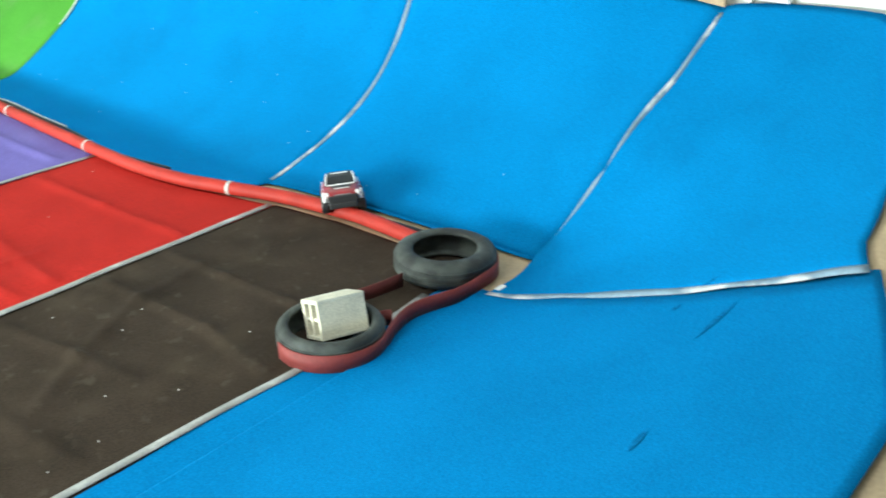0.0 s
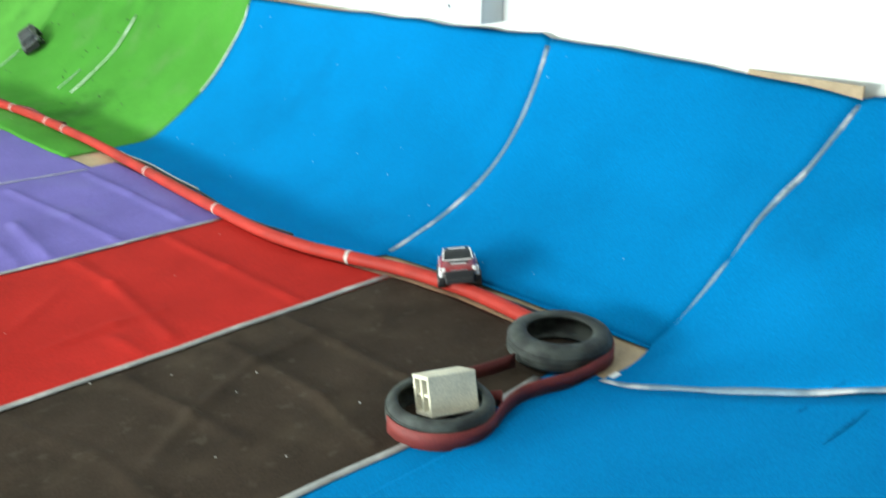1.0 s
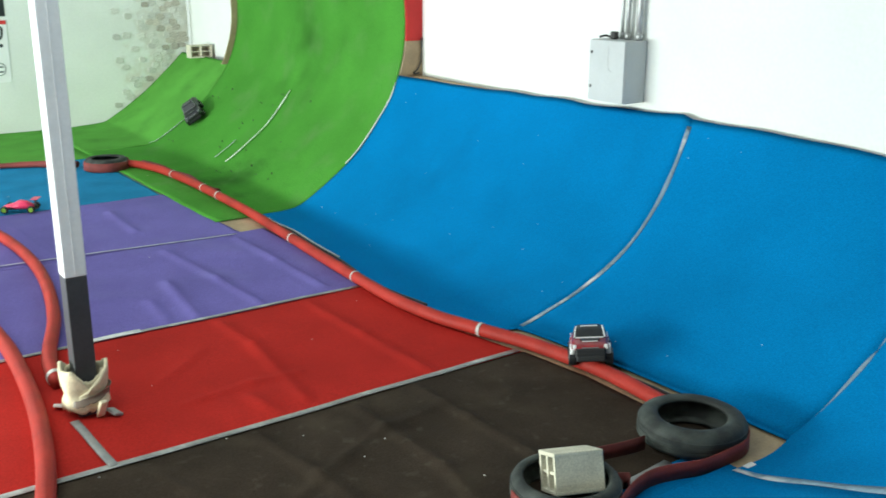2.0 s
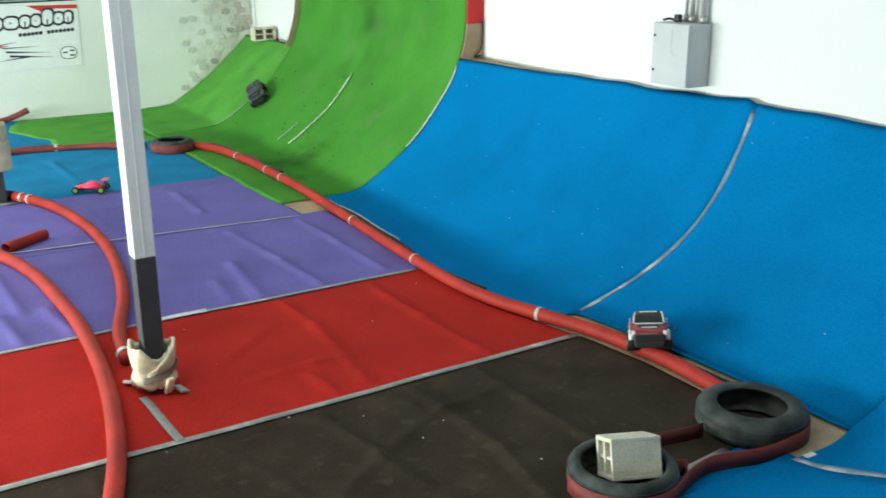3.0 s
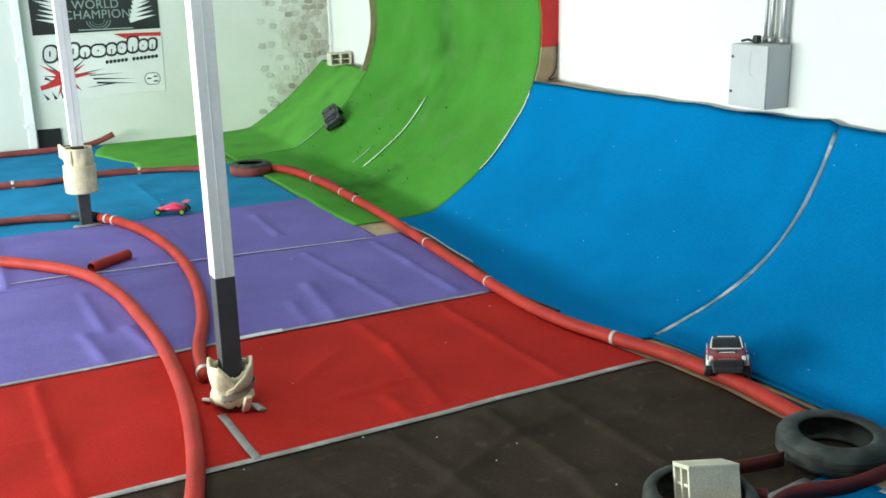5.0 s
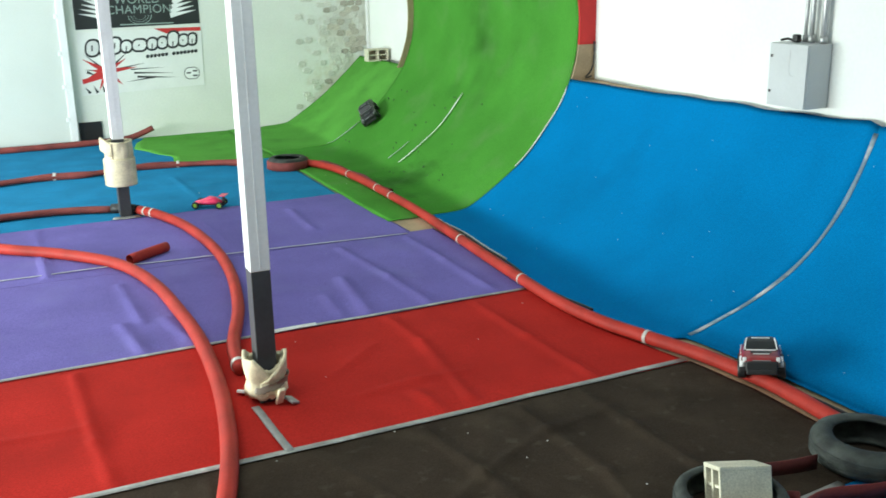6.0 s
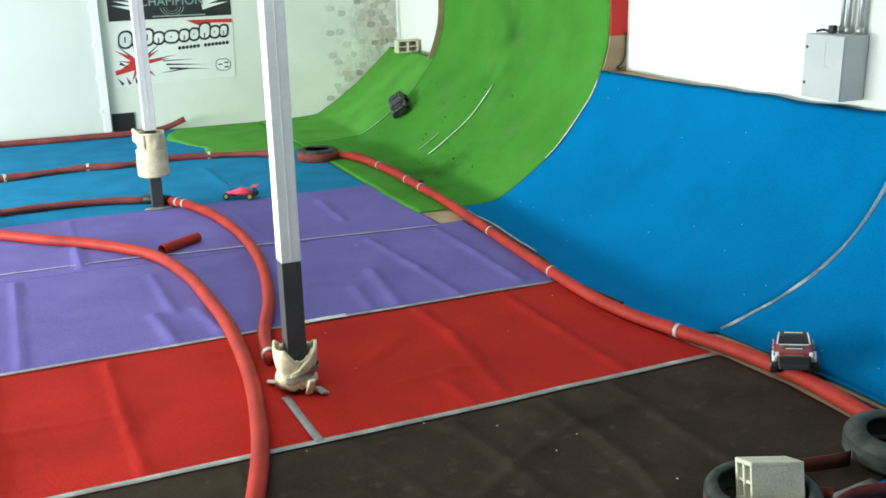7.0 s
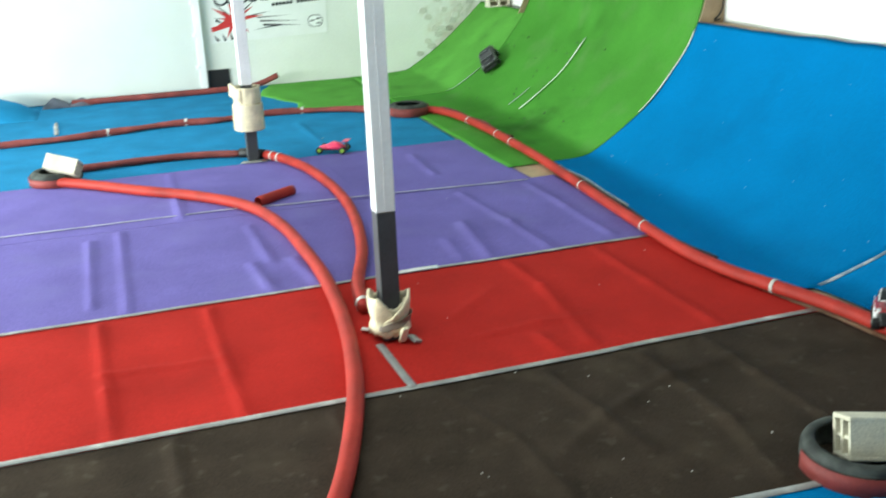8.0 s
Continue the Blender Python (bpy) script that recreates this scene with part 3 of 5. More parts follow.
pipe("divider_pipe", [(4.62, 3.90, 0.062), (4.635, 4.12, 0.062), (4.665, 4.45, 0.06), (4.66, 4.75, 0.06), (4.59, 5.25, 0.06), (4.455, 5.73, 0.06), (4.34, 6.17, 0.06), (4.29, 6.72, 0.06), (4.325, 7.44, 0.062),
    (4.39, 8.28, 0.06), (4.465, 9.17, 0.06), (4.54, 10.28, 0.07), (4.57, 11.32, 0.072), (4.58, 12.1, 0.072), (4.54, 12.98, 0.07), (4.43, 13.5, 0.07), (4.28, 13.72, 0.075)], 0.052, pipe_red,
    "long bright red plastic pipe along the foot of the ramps", "pipe",
    [((4.455, 5.75, 0.06), 0.03), ((4.35, 7.40, 0.06), 0.022), ((4.43, 8.97, 0.06), 0.022), ((4.55, 11.15, 0.06), 0.025), ((4.57, 11.6, 0.06), 0.022), ((4.5, 12.6, 0.06), 0.022)])
pipe("divider_pipe", [(-1.02, 11.87, 0.07), (-0.53, 11.52, 0.06), (0.07, 10.92, 0.06), (0.63, 10.39, 0.06), (1.07, 9.76, 0.06), (1.27, 8.95, 0.06), (1.33, 8.06, 0.06), (1.34, 7.39, 0.06),
    (1.3, 6.71, 0.06), (1.23, 6.1, 0.06), (1.11, 5.45, 0.06), (0.97, 4.93, 0.06), (0.75, 4.3, 0.06), (0.5, 3.8, 0.06)], 0.056, pipe_red, "red plastic pipe bent round the inner lane", "pipe")
pipe("divider_pipe", [(1.62, 12.0, 0.06), (1.80, 11.6, 0.06), (1.97, 10.9, 0.06), (2.04, 9.89, 0.06), (1.98, 8.93, 0.06), (1.80, 7.94, 0.06), (1.57, 7.18, 0.06), (1.495, 6.8, 0.06), (1.482, 6.60, 0.06)], 0.054, pipe_red,
    "red plastic pipe curving from post to post", "pipe", wall=0.0, bands=[((1.67, 11.9, 0.06), 0.03), ((1.72, 11.78, 0.06), 0.03), ((1.483, 6.63, 0.06), 0.05)])
pipe("divider_hose", [(-0.62, 12.35, 0.055), (0.13, 12.45, 0.05), (0.83, 12.42, 0.05), (1.35, 12.24, 0.05)], 0.05, far_hose, "dull red hose behind the inner lane", "hose", squash=lambda i, n: 0.85, wobble=0.12)
pipe("divider_hose", [(3.72, 14.1, 0.06), (3.22, 14.5, 0.05), (2.68, 14.7, 0.045), (2.05, 14.78, 0.05), (1.33, 14.62, 0.05), (0.64, 14.68, 0.05), (-0.16, 14.5, 0.05), (-0.92, 14.36, 0.05), (-1.65, 14.33, 0.05), (-4.4, 14.0, 0.05)],
    0.055, far_hose, "flattened dull red hose between far lanes", "hose", [((2.62, 14.7, 0.05), 0.04), ((0.9, 14.65, 0.05), 0.04), ((-0.2, 14.5, 0.05), 0.04)], squash=lambda i, n: 0.8 + 0.15 * math.sin(i * 0.35), wobble=0.2)
pipe("divider_pipe", [(2.72, 17.35, 0.22), (2.45, 17.38, 0.11), (2.2, 17.36, 0.06), (1.6, 17.3, 0.055), (0.9, 17.3, 0.055), (-0.4, 17.32, 0.055), (-0.75, 17.34, 0.055)], 0.05, far_hose, "dull red pipe along the end wall", "pipe", wobble=0.08)
pipe("pipe_piece", [(1.19, 9.89, 0.055), (1.4, 10.05, 0.055), (1.61, 10.2, 0.055)], 0.054, pipe_red, "short loose offcut of red pipe", "pipe")


def tyre(name, place, radius, width, label, tilt=(0, 0), hole=0.62):
    root = new(name)
    root.matrix_world = pose(*place, tilt[0], tilt[1], 0)
    tagged(root, label, "tyre", "lane dividers")
    r, w = radius, width
    h, e = hole, 1 - hole
    prof = [(r * h, 0.012), (r * (h + 0.15 * e), 0.0), (r * (h + 0.6 * e), 0.004), (r * (h + 0.85 * e), 0.022), (r, 0.05), (r * 1.005, w / 2), (r, w - 0.05), (r * (h + 0.88 * e), w - 0.022), (r * (h + 0.65 * e), w - 0.006),
            (r * (h + 0.32 * e), w), (r * (h + 0.1 * e), w - 0.006), (r * h, w - 0.016), (r * (h + 0.02), w - 0.03), (r * (h + 0.5 * e), w - 0.03), (r * (h + 0.75 * e), w - 0.055), (r * (h + 0.82 * e), w / 2), (r * (h + 0.75 * e), 0.055), (r * (h + 0.5 * e), 0.03), (r * (h + 0.02), 0.03)]
    part("casing", lathe_bm(prof, 64), rubber, root, smooth=True)
    for k in range(3):
        zz = w * (0.33 + 0.17 * k)
        part("tread_rib", lathe_bm([(r * 0.995, zz - 0.011), (r * 1.012, zz - 0.009), (r * 1.012, zz + 0.009), (r * 0.995, zz + 0.011)], 64), rubber, root, smooth=False)
    return root


TYRE_A, TYRE_B = (3.345, 3.535), (4.455, 3.615)
tyre("tyre", (*TYRE_A, 0.012), 0.30, 0.155, "old black tyre lying flat with a block in it", hole=0.77)
tyre("tyre", (*TYRE_B, 0.012), 0.328, 0.18, "old grey-black tyre lying flat at the pipe end", hole=0.63)
tyre("tyre", (4.04, 13.82, 0.012), 0.29, 0.16, "old tyre at the far end of the red pipe")
tyre("tyre", (-0.84, 11.98, 0.012), 0.29, 0.15, "old tyre at the turn of the inner lane")


def strap(points, height, z0, label, thick=0.006, mat=hose_red):
    line = spline([(x, y, 0) for x, y in points], 0.04)
    bm = bmesh.new()
    cols = []
    for i, p in enumerate(line):
        a, b = line[max(0, i - 1)], line[min(len(line) - 1, i + 1)]
        side = (b - a).normalized().cross(Vector((0, 0, 1))) * thick / 2
        lean = (b - a).normalized().cross(Vector((0, 0, 1))) * 0.012 * noise.noise(p * 2)
        low = z0 + 0.008 * noise.noise(p * 3)
        cols.append([bm.verts.new(q) for q in (p - side + Vector((0, 0, low)), p + side + Vector((0, 0, low)), p + side + lean + Vector((0, 0, low + height)), p - side + lean + Vector((0, 0, low + height)))])
    for a, b in zip(cols, cols[1:]):
        for k in range(4):
            bm.faces.new((a[k], a[(k + 1) % 4], b[(k + 1) % 4], b[k]))
    bm.faces.new(cols[0])
    bm.faces.new(cols[-1][::-1])
    bmesh.ops.recalc_face_normals(bm, faces=bm.faces)
    return tagged(part("rubber_strap", bm, mat, smooth=True), label, "strap", "lane dividers")


def round_tyre(center, r, a0, a1, n):
    return [(center[0] + r * math.cos(radians(a0 + (a1 - a0) * k / n)), center[1] + r * math.sin(radians(a0 + (a1 - a0) * k / n))) for k in range(n + 1)]


strap(round_tyre(TYRE_A, 0.312, 160, 290, 7) + [(3.56, 3.29), (3.68, 3.335), (3.83, 3.36), (3.99, 3.335), (4.17, 3.285)] + round_tyre(TYRE_B, 0.343, 262, 385, 7), 0.105, 0.012, "dull red flat hose strap wrapped round two tyres")
strap([(4.12, 3.68), (3.98, 3.70), (3.84, 3.73), (3.74, 3.76)], 0.095, 0.012, "loose end of a dark red flat strap", mat=dark_strap)
strap([(3.64, 3.46), (3.71, 3.42), (3.66, 3.37)], 0.10, 0.012, "short folded end of a dark red strap", mat=dark_strap)


# ---- concrete blocks ----
def block(place, turn, size, label):
    lx, ly, lz = size
    root = new("concrete_block")
    root.matrix_world = pose(*place, *turn)
    tagged(root, label, "block", "concrete blocks")
    w = 0.025
    for z in (0, lz - w):
        part("face_slab", box_bm(0, 0, z, lx, ly, z + w, 0.006), concrete, root)
    for y in (0, (ly - w) / 2, ly - w):
        part("web", box_bm(0.002, y + 0.0015, w - 0.004, lx - 0.002, y + w - 0.0015, lz - w + 0.004, 0.003), concrete, root)
    part("divider", box_bm(0.012, w - 0.002, (lz - w * 0.7) / 2, lx - 0.01, ly - w + 0.002, (lz + w * 0.7) / 2, 0.003), concrete, root)
    part("core", box_bm(lx * 0.8, w - 0.003, w - 0.003, lx - 0.015, ly - w + 0.003, lz - w + 0.003), concrete, root)
    return root


block((3.215, 3.465, 0.105), (-21, 2.5, -19), (0.29, 0.22, 0.226), "hollow concrete block resting in a tyre")
block((6.86, 16.6, 1.19), (0, 0, 90), (0.2, 0.4, 0.22), "hollow concrete block on top of the low ramp")


# ---- posts ----
def post(place, label, wrap):
    root = thing("steel_post", (*place, 0), label, "post", "steel posts")
    s = 0.067
    part("lower_shaft", box_bm(-s, -s, 0, s, s, 0.94, 0.006), post_dark, root, "dark grey painted foot of the post")
    part("upper_shaft", box_bm(-s - 0.001, -s - 0.001, 0.941, s + 0.001, s + 0.001, 5.5, 0.006), post_white, root)
    part("weld_seam", box_bm(-0.003, -s - 0.004, 0.945, 0.003, -s - 0.001, 5.4), post_white, root)
    return root


post((1.543, 6.147), "square steel post, white above dark grey, foam at its foot", 0)
post((1.46, 12.03), "square steel post, white above dark grey, foam wrapped", 1)


def foam_wrap(place, z0, z1, r0, r1, label, seed, flaps=5, pinch=0.03, lump=0.02, torn=0.3, flare=0.0):
    root = thing("foam_wrap", (*place, 0), label, "foam padding", "foam padding")
    for k in range(flaps):
        bm = bmesh.new()
        a0 = 2 * math.pi * k / flaps + seed
        n, m = 16, 12
        outer, inner = [], []
        tall = 1 - torn * 0.4 * abs(noise.noise(Vector((k * 7.3, seed, 0.5))))
        for i in range(n + 1):
            a = a0 + (2 * math.pi / flaps * 1.28) * i / n
            co_, ci_ = [], []
            crown = tall * (1 - torn + torn * math.sin(math.pi * i / n) ** 0.7)
            for j in range(m + 1):
                t = j / m
                z = z0 + (z1 - z0) * t * crown
                r = r0 + (r1 - r0) * t + flare * t * t * math.sin(math.pi * i / n) + lump * noise.noise(Vector((math.cos(a) * 2.2, math.sin(a) * 2.2, z * 6 + k + seed)))
                r += 0.007 * (k % 2) + 0.012 * i / n - pinch * math.exp(-((z - z0 - 0.11) / 0.035) ** 2)
                co_.append(bm.verts.new((r * math.cos(a), r * math.sin(a), z)))
                ci_.append(bm.verts.new(((r - 0.024) * math.cos(a), (r - 0.024) * math.sin(a), z)))
            outer.append(co_)
            inner.append(ci_)
        for i in range(n):
            for j in range(m):
                bm.faces.new((outer[i][j], outer[i + 1][j], outer[i + 1][j + 1], outer[i][j + 1]))
                bm.faces.new((inner[i][j], inner[i][j + 1], inner[i + 1][j + 1], inner[i + 1][j]))
        for i in range(n):
            for j in (0, m):
                bm.faces.new((outer[i][j], inner[i][j], inner[i + 1][j], outer[i + 1][j]))
        for j in range(m):
            for i in (0, n):
                bm.faces.new((outer[i][j], outer[i][j + 1], inner[i][j + 1], inner[i][j]))
        bmesh.ops.recalc_face_normals(bm, faces=bm.faces)
        part("foam_flap", bm, foam, root, smooth=True)
    return root


def collar_sheet(name, parent, a0, a1, top, foot, radius, mat, label="", thick=0.022, seed=0.0, lump=0.012):
    """A sheet bent round a post between two angles; top, foot and radius are rows of (angle, value)."""
    n, m = 34, 10
    bm = bmesh.new()
    outer, inner = [], []
    for i in range(n + 1):
        a = a0 + (a1 - a0) * i / n
        z1, z0, r = [float(np.interp(a, *zip(*rows_))) for rows_ in (top, foot, radius)]
        ca, sa = math.cos(radians(a)), math.sin(radians(a))
        z0 += 0.03 * noise.noise(Vector((a * 0.13, seed, 2.0))) + 0.012 * noise.noise(Vector((a * 0.4, seed, 1.0)))
        z1 += 0.010 * noise.noise(Vector((a * 0.09, seed, 5.0)))
        co_, ci_ = [], []
        for j in range(m + 1):
            z = z0 + (z1 - z0) * j / m
            q = r + lump * noise.noise(Vector((ca * 2.5, sa * 2.5, z * 7 + seed))) + 0.008 * min(1, max(0, (z - 0.2)) / 0.15) - 0.018 * math.exp(-((z - 0.155) / 0.03) ** 2)
            co_.append(bm.verts.new((q * ca, q * sa, z)))
            ci_.append(bm.verts.new(((q - thick) * ca, (q - thick) * sa, z)))
        outer.append(co_)
        inner.append(ci_)
    for i in range(n):
        for j in range(m):
            bm.faces.new((outer[i][j], outer[i + 1][j], outer[i + 1][j + 1], outer[i][j + 1]))
            bm.faces.new((inner[i][j], inner[i][j + 1], inner[i + 1][j + 1], inner[i + 1][j]))
        for j in (0, m):
            bm.faces.new((outer[i][j], inner[i][j], inner[i + 1][j], outer[i + 1][j]))
    for j in range(m):
        for i in (0, n):
            bm.faces.new((outer[i][j], outer[i][j + 1], inner[i][j + 1], inner[i][j]))
    bmesh.ops.recalc_face_normals(bm, faces=bm.faces)
    return part(name, bm, mat, parent, label, smooth=True)


brown_tape = material("brown_tape", (0.17, 0.13, 0.10), 0.5, bump=0.3, bump_scale=40)
FW = thing("foam_wrap", (1.543, 6.147, 0), "torn cream foam taped round the post foot", "foam padding", "foam padding")
collar_sheet("foam_flap", FW, 40, 150, [(40, 0.30), (90, 0.33), (150, 0.31)], [(40, 0.06), (150, 0.05)], [(40, 0.115), (150, 0.115)], foam, seed=3.3)
collar_sheet("foam_flap", FW, 205, 345, [(205, 0.30), (240, 0.262), (275, 0.245), (300, 0.262), (345, 0.30)], [(205, 0.06), (345, 0.06)], [(205, 0.113), (345, 0.115)], foam, seed=5.9)
collar_sheet("foam_flap", FW, 120, 292, [(120, 0.30), (150, 0.36), (172, 0.375), (196, 0.335), (222, 0.345), (246, 0.29), (268, 0.21), (292, 0.15)], [(120, 0.05), (200, 0.07), (250, 0.05), (292, 0.075)], [(120, 0.135), (200, 0.150), (292, 0.130)], foam, seed=0.4)
collar_sheet("foam_flap", FW, 238, 415, [(238, 0.16), (262, 0.20), (290, 0.265), (312, 0.32), (332, 0.365), (348, 0.36), (380, 0.31), (415, 0.30)], [(238, 0.10), (280, 0.065), (320, 0.085), (415, 0.06)], [(238, 0.146), (300, 0.150), (415, 0.135)], foam, seed=7.1)
collar_sheet("tape_band", FW, 225, 395, [(225, 0.135), (262, 0.165), (310, 0.195), (395, 0.19)], [(225, 0.10), (262, 0.115), (310, 0.145), (395, 0.15)], [(225, 0.160), (310, 0.168), (395, 0.160)], brown_tape, "brown tape band", thick=0.004, lump=0.004)
for k, (a, r, lz, tilt) in enumerate(((286, 0.155, 0.12, 24),)):
    bm = box_bm(-0.028, -0.014, -0.01, 0.028, 0.014, lz, 0.01)
    bmesh.ops.transform(bm, matrix=pose(r * math.cos(radians(a)), r * math.sin(radians(a)), 0.028, 0, 0, a + 90) @ pose(0, 0, 0, tilt, 0, 0), verts=bm.verts)
    part("foam_tatter", bm, foam, FW, smooth=True)
FW2 = thing("foam_wrap", (1.46, 12.03, 0), "loose cream foam corner standing off the far post", "foam padding", "foam padding")
collar_sheet("foam_flap", FW2, 130, 236, [(130, 0.90), (165, 0.965), (200, 0.95), (236, 0.90)], [(130, 0.80), (180, 0.83), (236, 0.74)], [(130, 0.165), (175, 0.20), (236, 0.16)], foam, seed=2.2)
foam_wrap((1.46, 12.03), 0.39, 0.72, 0.172, 0.166, "cream foam roll wrapped low round the far post", 2.1, 2, pinch=0, lump=0.008, torn=0.03)
foam_wrap((1.46, 12.03), 0.715, 0.92, 0.150, 0.154, "cream foam roll with a loose corner on the far post", 2.7, 3, pinch=0, lump=0.012, torn=0.06)

# ---- wall things ----
cab = thing("electrical_cabinet", (6.495, 6.31, 1.592), "grey steel electrical cabinet fixed to the white wall", "cabinet")
part("body", box_bm(0, 0, 0, 0.258, 0.45, 0.555, 0.006), box_grey, cab)
part("door", box_bm(-0.02, 0.004, 0.004, -0.001, 0.446, 0.551, 0.005), box_grey, cab)
for z in (0.13, 0.44):
    part("lock", box_bm(-0.026, 0.405, z - 0.012, -0.019, 0.43, z + 0.012, 0.003), black, cab, "black lock")
for y, r in ((0.06, 0.028), (0.2, 0.022), (0.27, 0.016)):
    part("conduit", tube_bm([Vector((0.21, y, 0.556 + 0.3 * k)) for k in range(12)], r, 14), galv, cab, "grey vertical conduit", smooth=True)
part("gland", box_bm(0.10, 0.26, 0.556, 0.16, 0.32, 0.625, 0.012), black, cab, "black cable gland")
for y, r in ((0.06, 0.034), (0.2, 0.029), (0.27, 0.024)):
    part("coupling", tube_bm([Vector((0.21, y, 0.556 + z)) for z in (0.0, 0.03, 0.06)], r, 14), galv, cab, "grey conduit coupling", smooth=True)
    for z in (0.42, 0.85):
        part("clip", tube_bm([Vector((0.21, y, 0.556 + z)), Vector((0.21, y, 0.556 + z + 0.02))], r, 14), galv, cab, "grey pipe clip", smooth=True)
part("cable_tail", tube_bm(spline([(0.05, 0.40, 0.572), (0.1, 0.36, 0.585), (0.12, 0.32, 0.57), (0.13, 0.24, 0.575)], 0.02), 0.011, 8), black, cab, "black cable tail", smooth=True)
part("scratch", tube_bm(spline([(-0.021, 0.2, 0.5), (-0.021, 0.205, 0.33), (-0.021, 0.18, 0.285), (-0.021, 0.15, 0.28)], 0.02), 0.002, 6), galv, cab, "hairline scratch on the door")

jbox = thing("junction_box", (0, 0, 0), "white plastic junction box with conduits above the ramp edge", "junction box")
part("body", box_bm(6.84, 2.50, 1.47, 6.924, 2.745, 1.625, 0.01), post_white, jbox)
part("lid", box_bm(6.828, 2.515, 1.485, 6.839, 2.73, 1.61, 0.004), post_white, jbox)
for y, r in ((2.715, 0.013), (2.665, 0.011)):
    part("conduit", tube_bm([Vector((6.895, y, 1.627 + 0.3 * k)) for k in range(12)], r, 12), galv, jbox, "thin grey conduit", smooth=True)
part("trunking", box_bm(6.85, 2.775, 1.43, 6.905, 2.80, 5.3, 0.003), galv, jbox, "narrow grey cable trunking")
wire = [(6.885, 10.125, 1.93), (6.89, 10.13, 1.80), (6.875, 10.125, 1.64), (6.82, 10.12, 1.55), (6.765, 10.12, 1.51), (6.79, 10.118, 1.50), (6.85, 10.12, 1.515)]
tagged(part("cable", tube_bm(spline(wire, 0.04), 0.010, 8), black, smooth=True), "black cable hanging on the bare plywood board", "cable")

panel = thing("sliding_door_panel", (0, 0, 0), "large white sliding door leaf on the end wall", "door")
part("leaf", box_bm(-5.2, BACK_Y - 0.10, 0.02, 1.42, BACK_Y - 0.05, 3.4, 0.004), door_paint, panel)
part("edge_frame", box_bm(1.40, BACK_Y - 0.13, 0.02, 1.52, BACK_Y - 0.01, 3.4, 0.006), post_white, panel)
for z in (0.4, 0.95, 1.5, 2.1):
    part("hinge", box_bm(1.36, BACK_Y - 0.135, z, 1.41, BACK_Y - 0.101, z + 0.07, 0.006), post_white, panel)
tagged(part("wall_vent", box_bm(1.55, BACK_Y - 0.03, 0.03, 1.92, BACK_Y - 0.002, 0.355, 0.004), black), "black square opening cover low on the wall", "vent cover")


# ---- radio-controlled cars ----
def outline(w0, w1, z0, z1, n=5):
    """Half-round cross section: wide at the bottom, narrower on top, with soft shoulders."""
    pts = [(w0 * 0.8, z0), (w0, z0 + (z1 - z0) * 0.25), (w0, z0 + (z1 - z0) * 0.5), (w1 + (w0 - w1) * 0.25, z0 + (z1 - z0) * 0.85), (w1 * 0.92, z1), (w1 * 0.5, z1 + 0.003)]
    return pts + [(-y, z) for y, z in reversed(pts)]


def loft_bm(stations):
    bm = bmesh.new()
    rings = [[bm.verts.new((x, y, z)) for y, z in outline(*o)] for x, *o in stations]
    n = len(rings[0])
    for a, b in zip(rings, rings[1:]):
        for k in range(n):
            bm.faces.new((a[k], a[(k + 1) % n], b[(k + 1) % n], b[k]))
    bm.faces.new(rings[0])
    bm.faces.new(rings[-1][::-1])
    bmesh.ops.recalc_face_normals(bm, faces=bm.faces)
    return bm


car_red = material("glossy_red_shell", (0.24, 0.010, 0.014), 0.4, grain=(60, 0.1), stain=(12, 0.3), bump=0.0, coat=0.15)
car_black = material("glossy_black_shell", (0.012, 0.013, 0.016), 0.45, grain=(60, 0.2), stain=(12, 0.4), bump=0.0, coat=0.1)
car_white = material("glossy_white_shell", (0.75, 0.74, 0.74), 0.3, grain=(60, 0.05), stain=(14, 0.15), bump=0.0)
car_grey = material("grey_shell_print", (0.16, 0.17, 0.17), 0.5, grain=(60, 0.05), stain=(14, 0.15), bump=0.0)
car_glass = material("smoked_window", (0.015, 0.018, 0.02), 0.4, grain=(60, 0.05), stain=(14, 0.2), bump=0.0)
car_pink = material("pink_shell", (0.75, 0.04, 0.12), 0.3, grain=(60, 0.05), stain=(14, 0.15), bump=0.0)
car_lime = material("lime_wheel", (0.35, 0.62, 0.06), 0.4, grain=(60, 0.05), stain=(14, 0.15), bump=0.0)
rim_white = material("white_rim", (0.66, 0.66, 0.64), 0.35, grain=(60, 0.05), stain=(14, 0.15), bump=0.0)


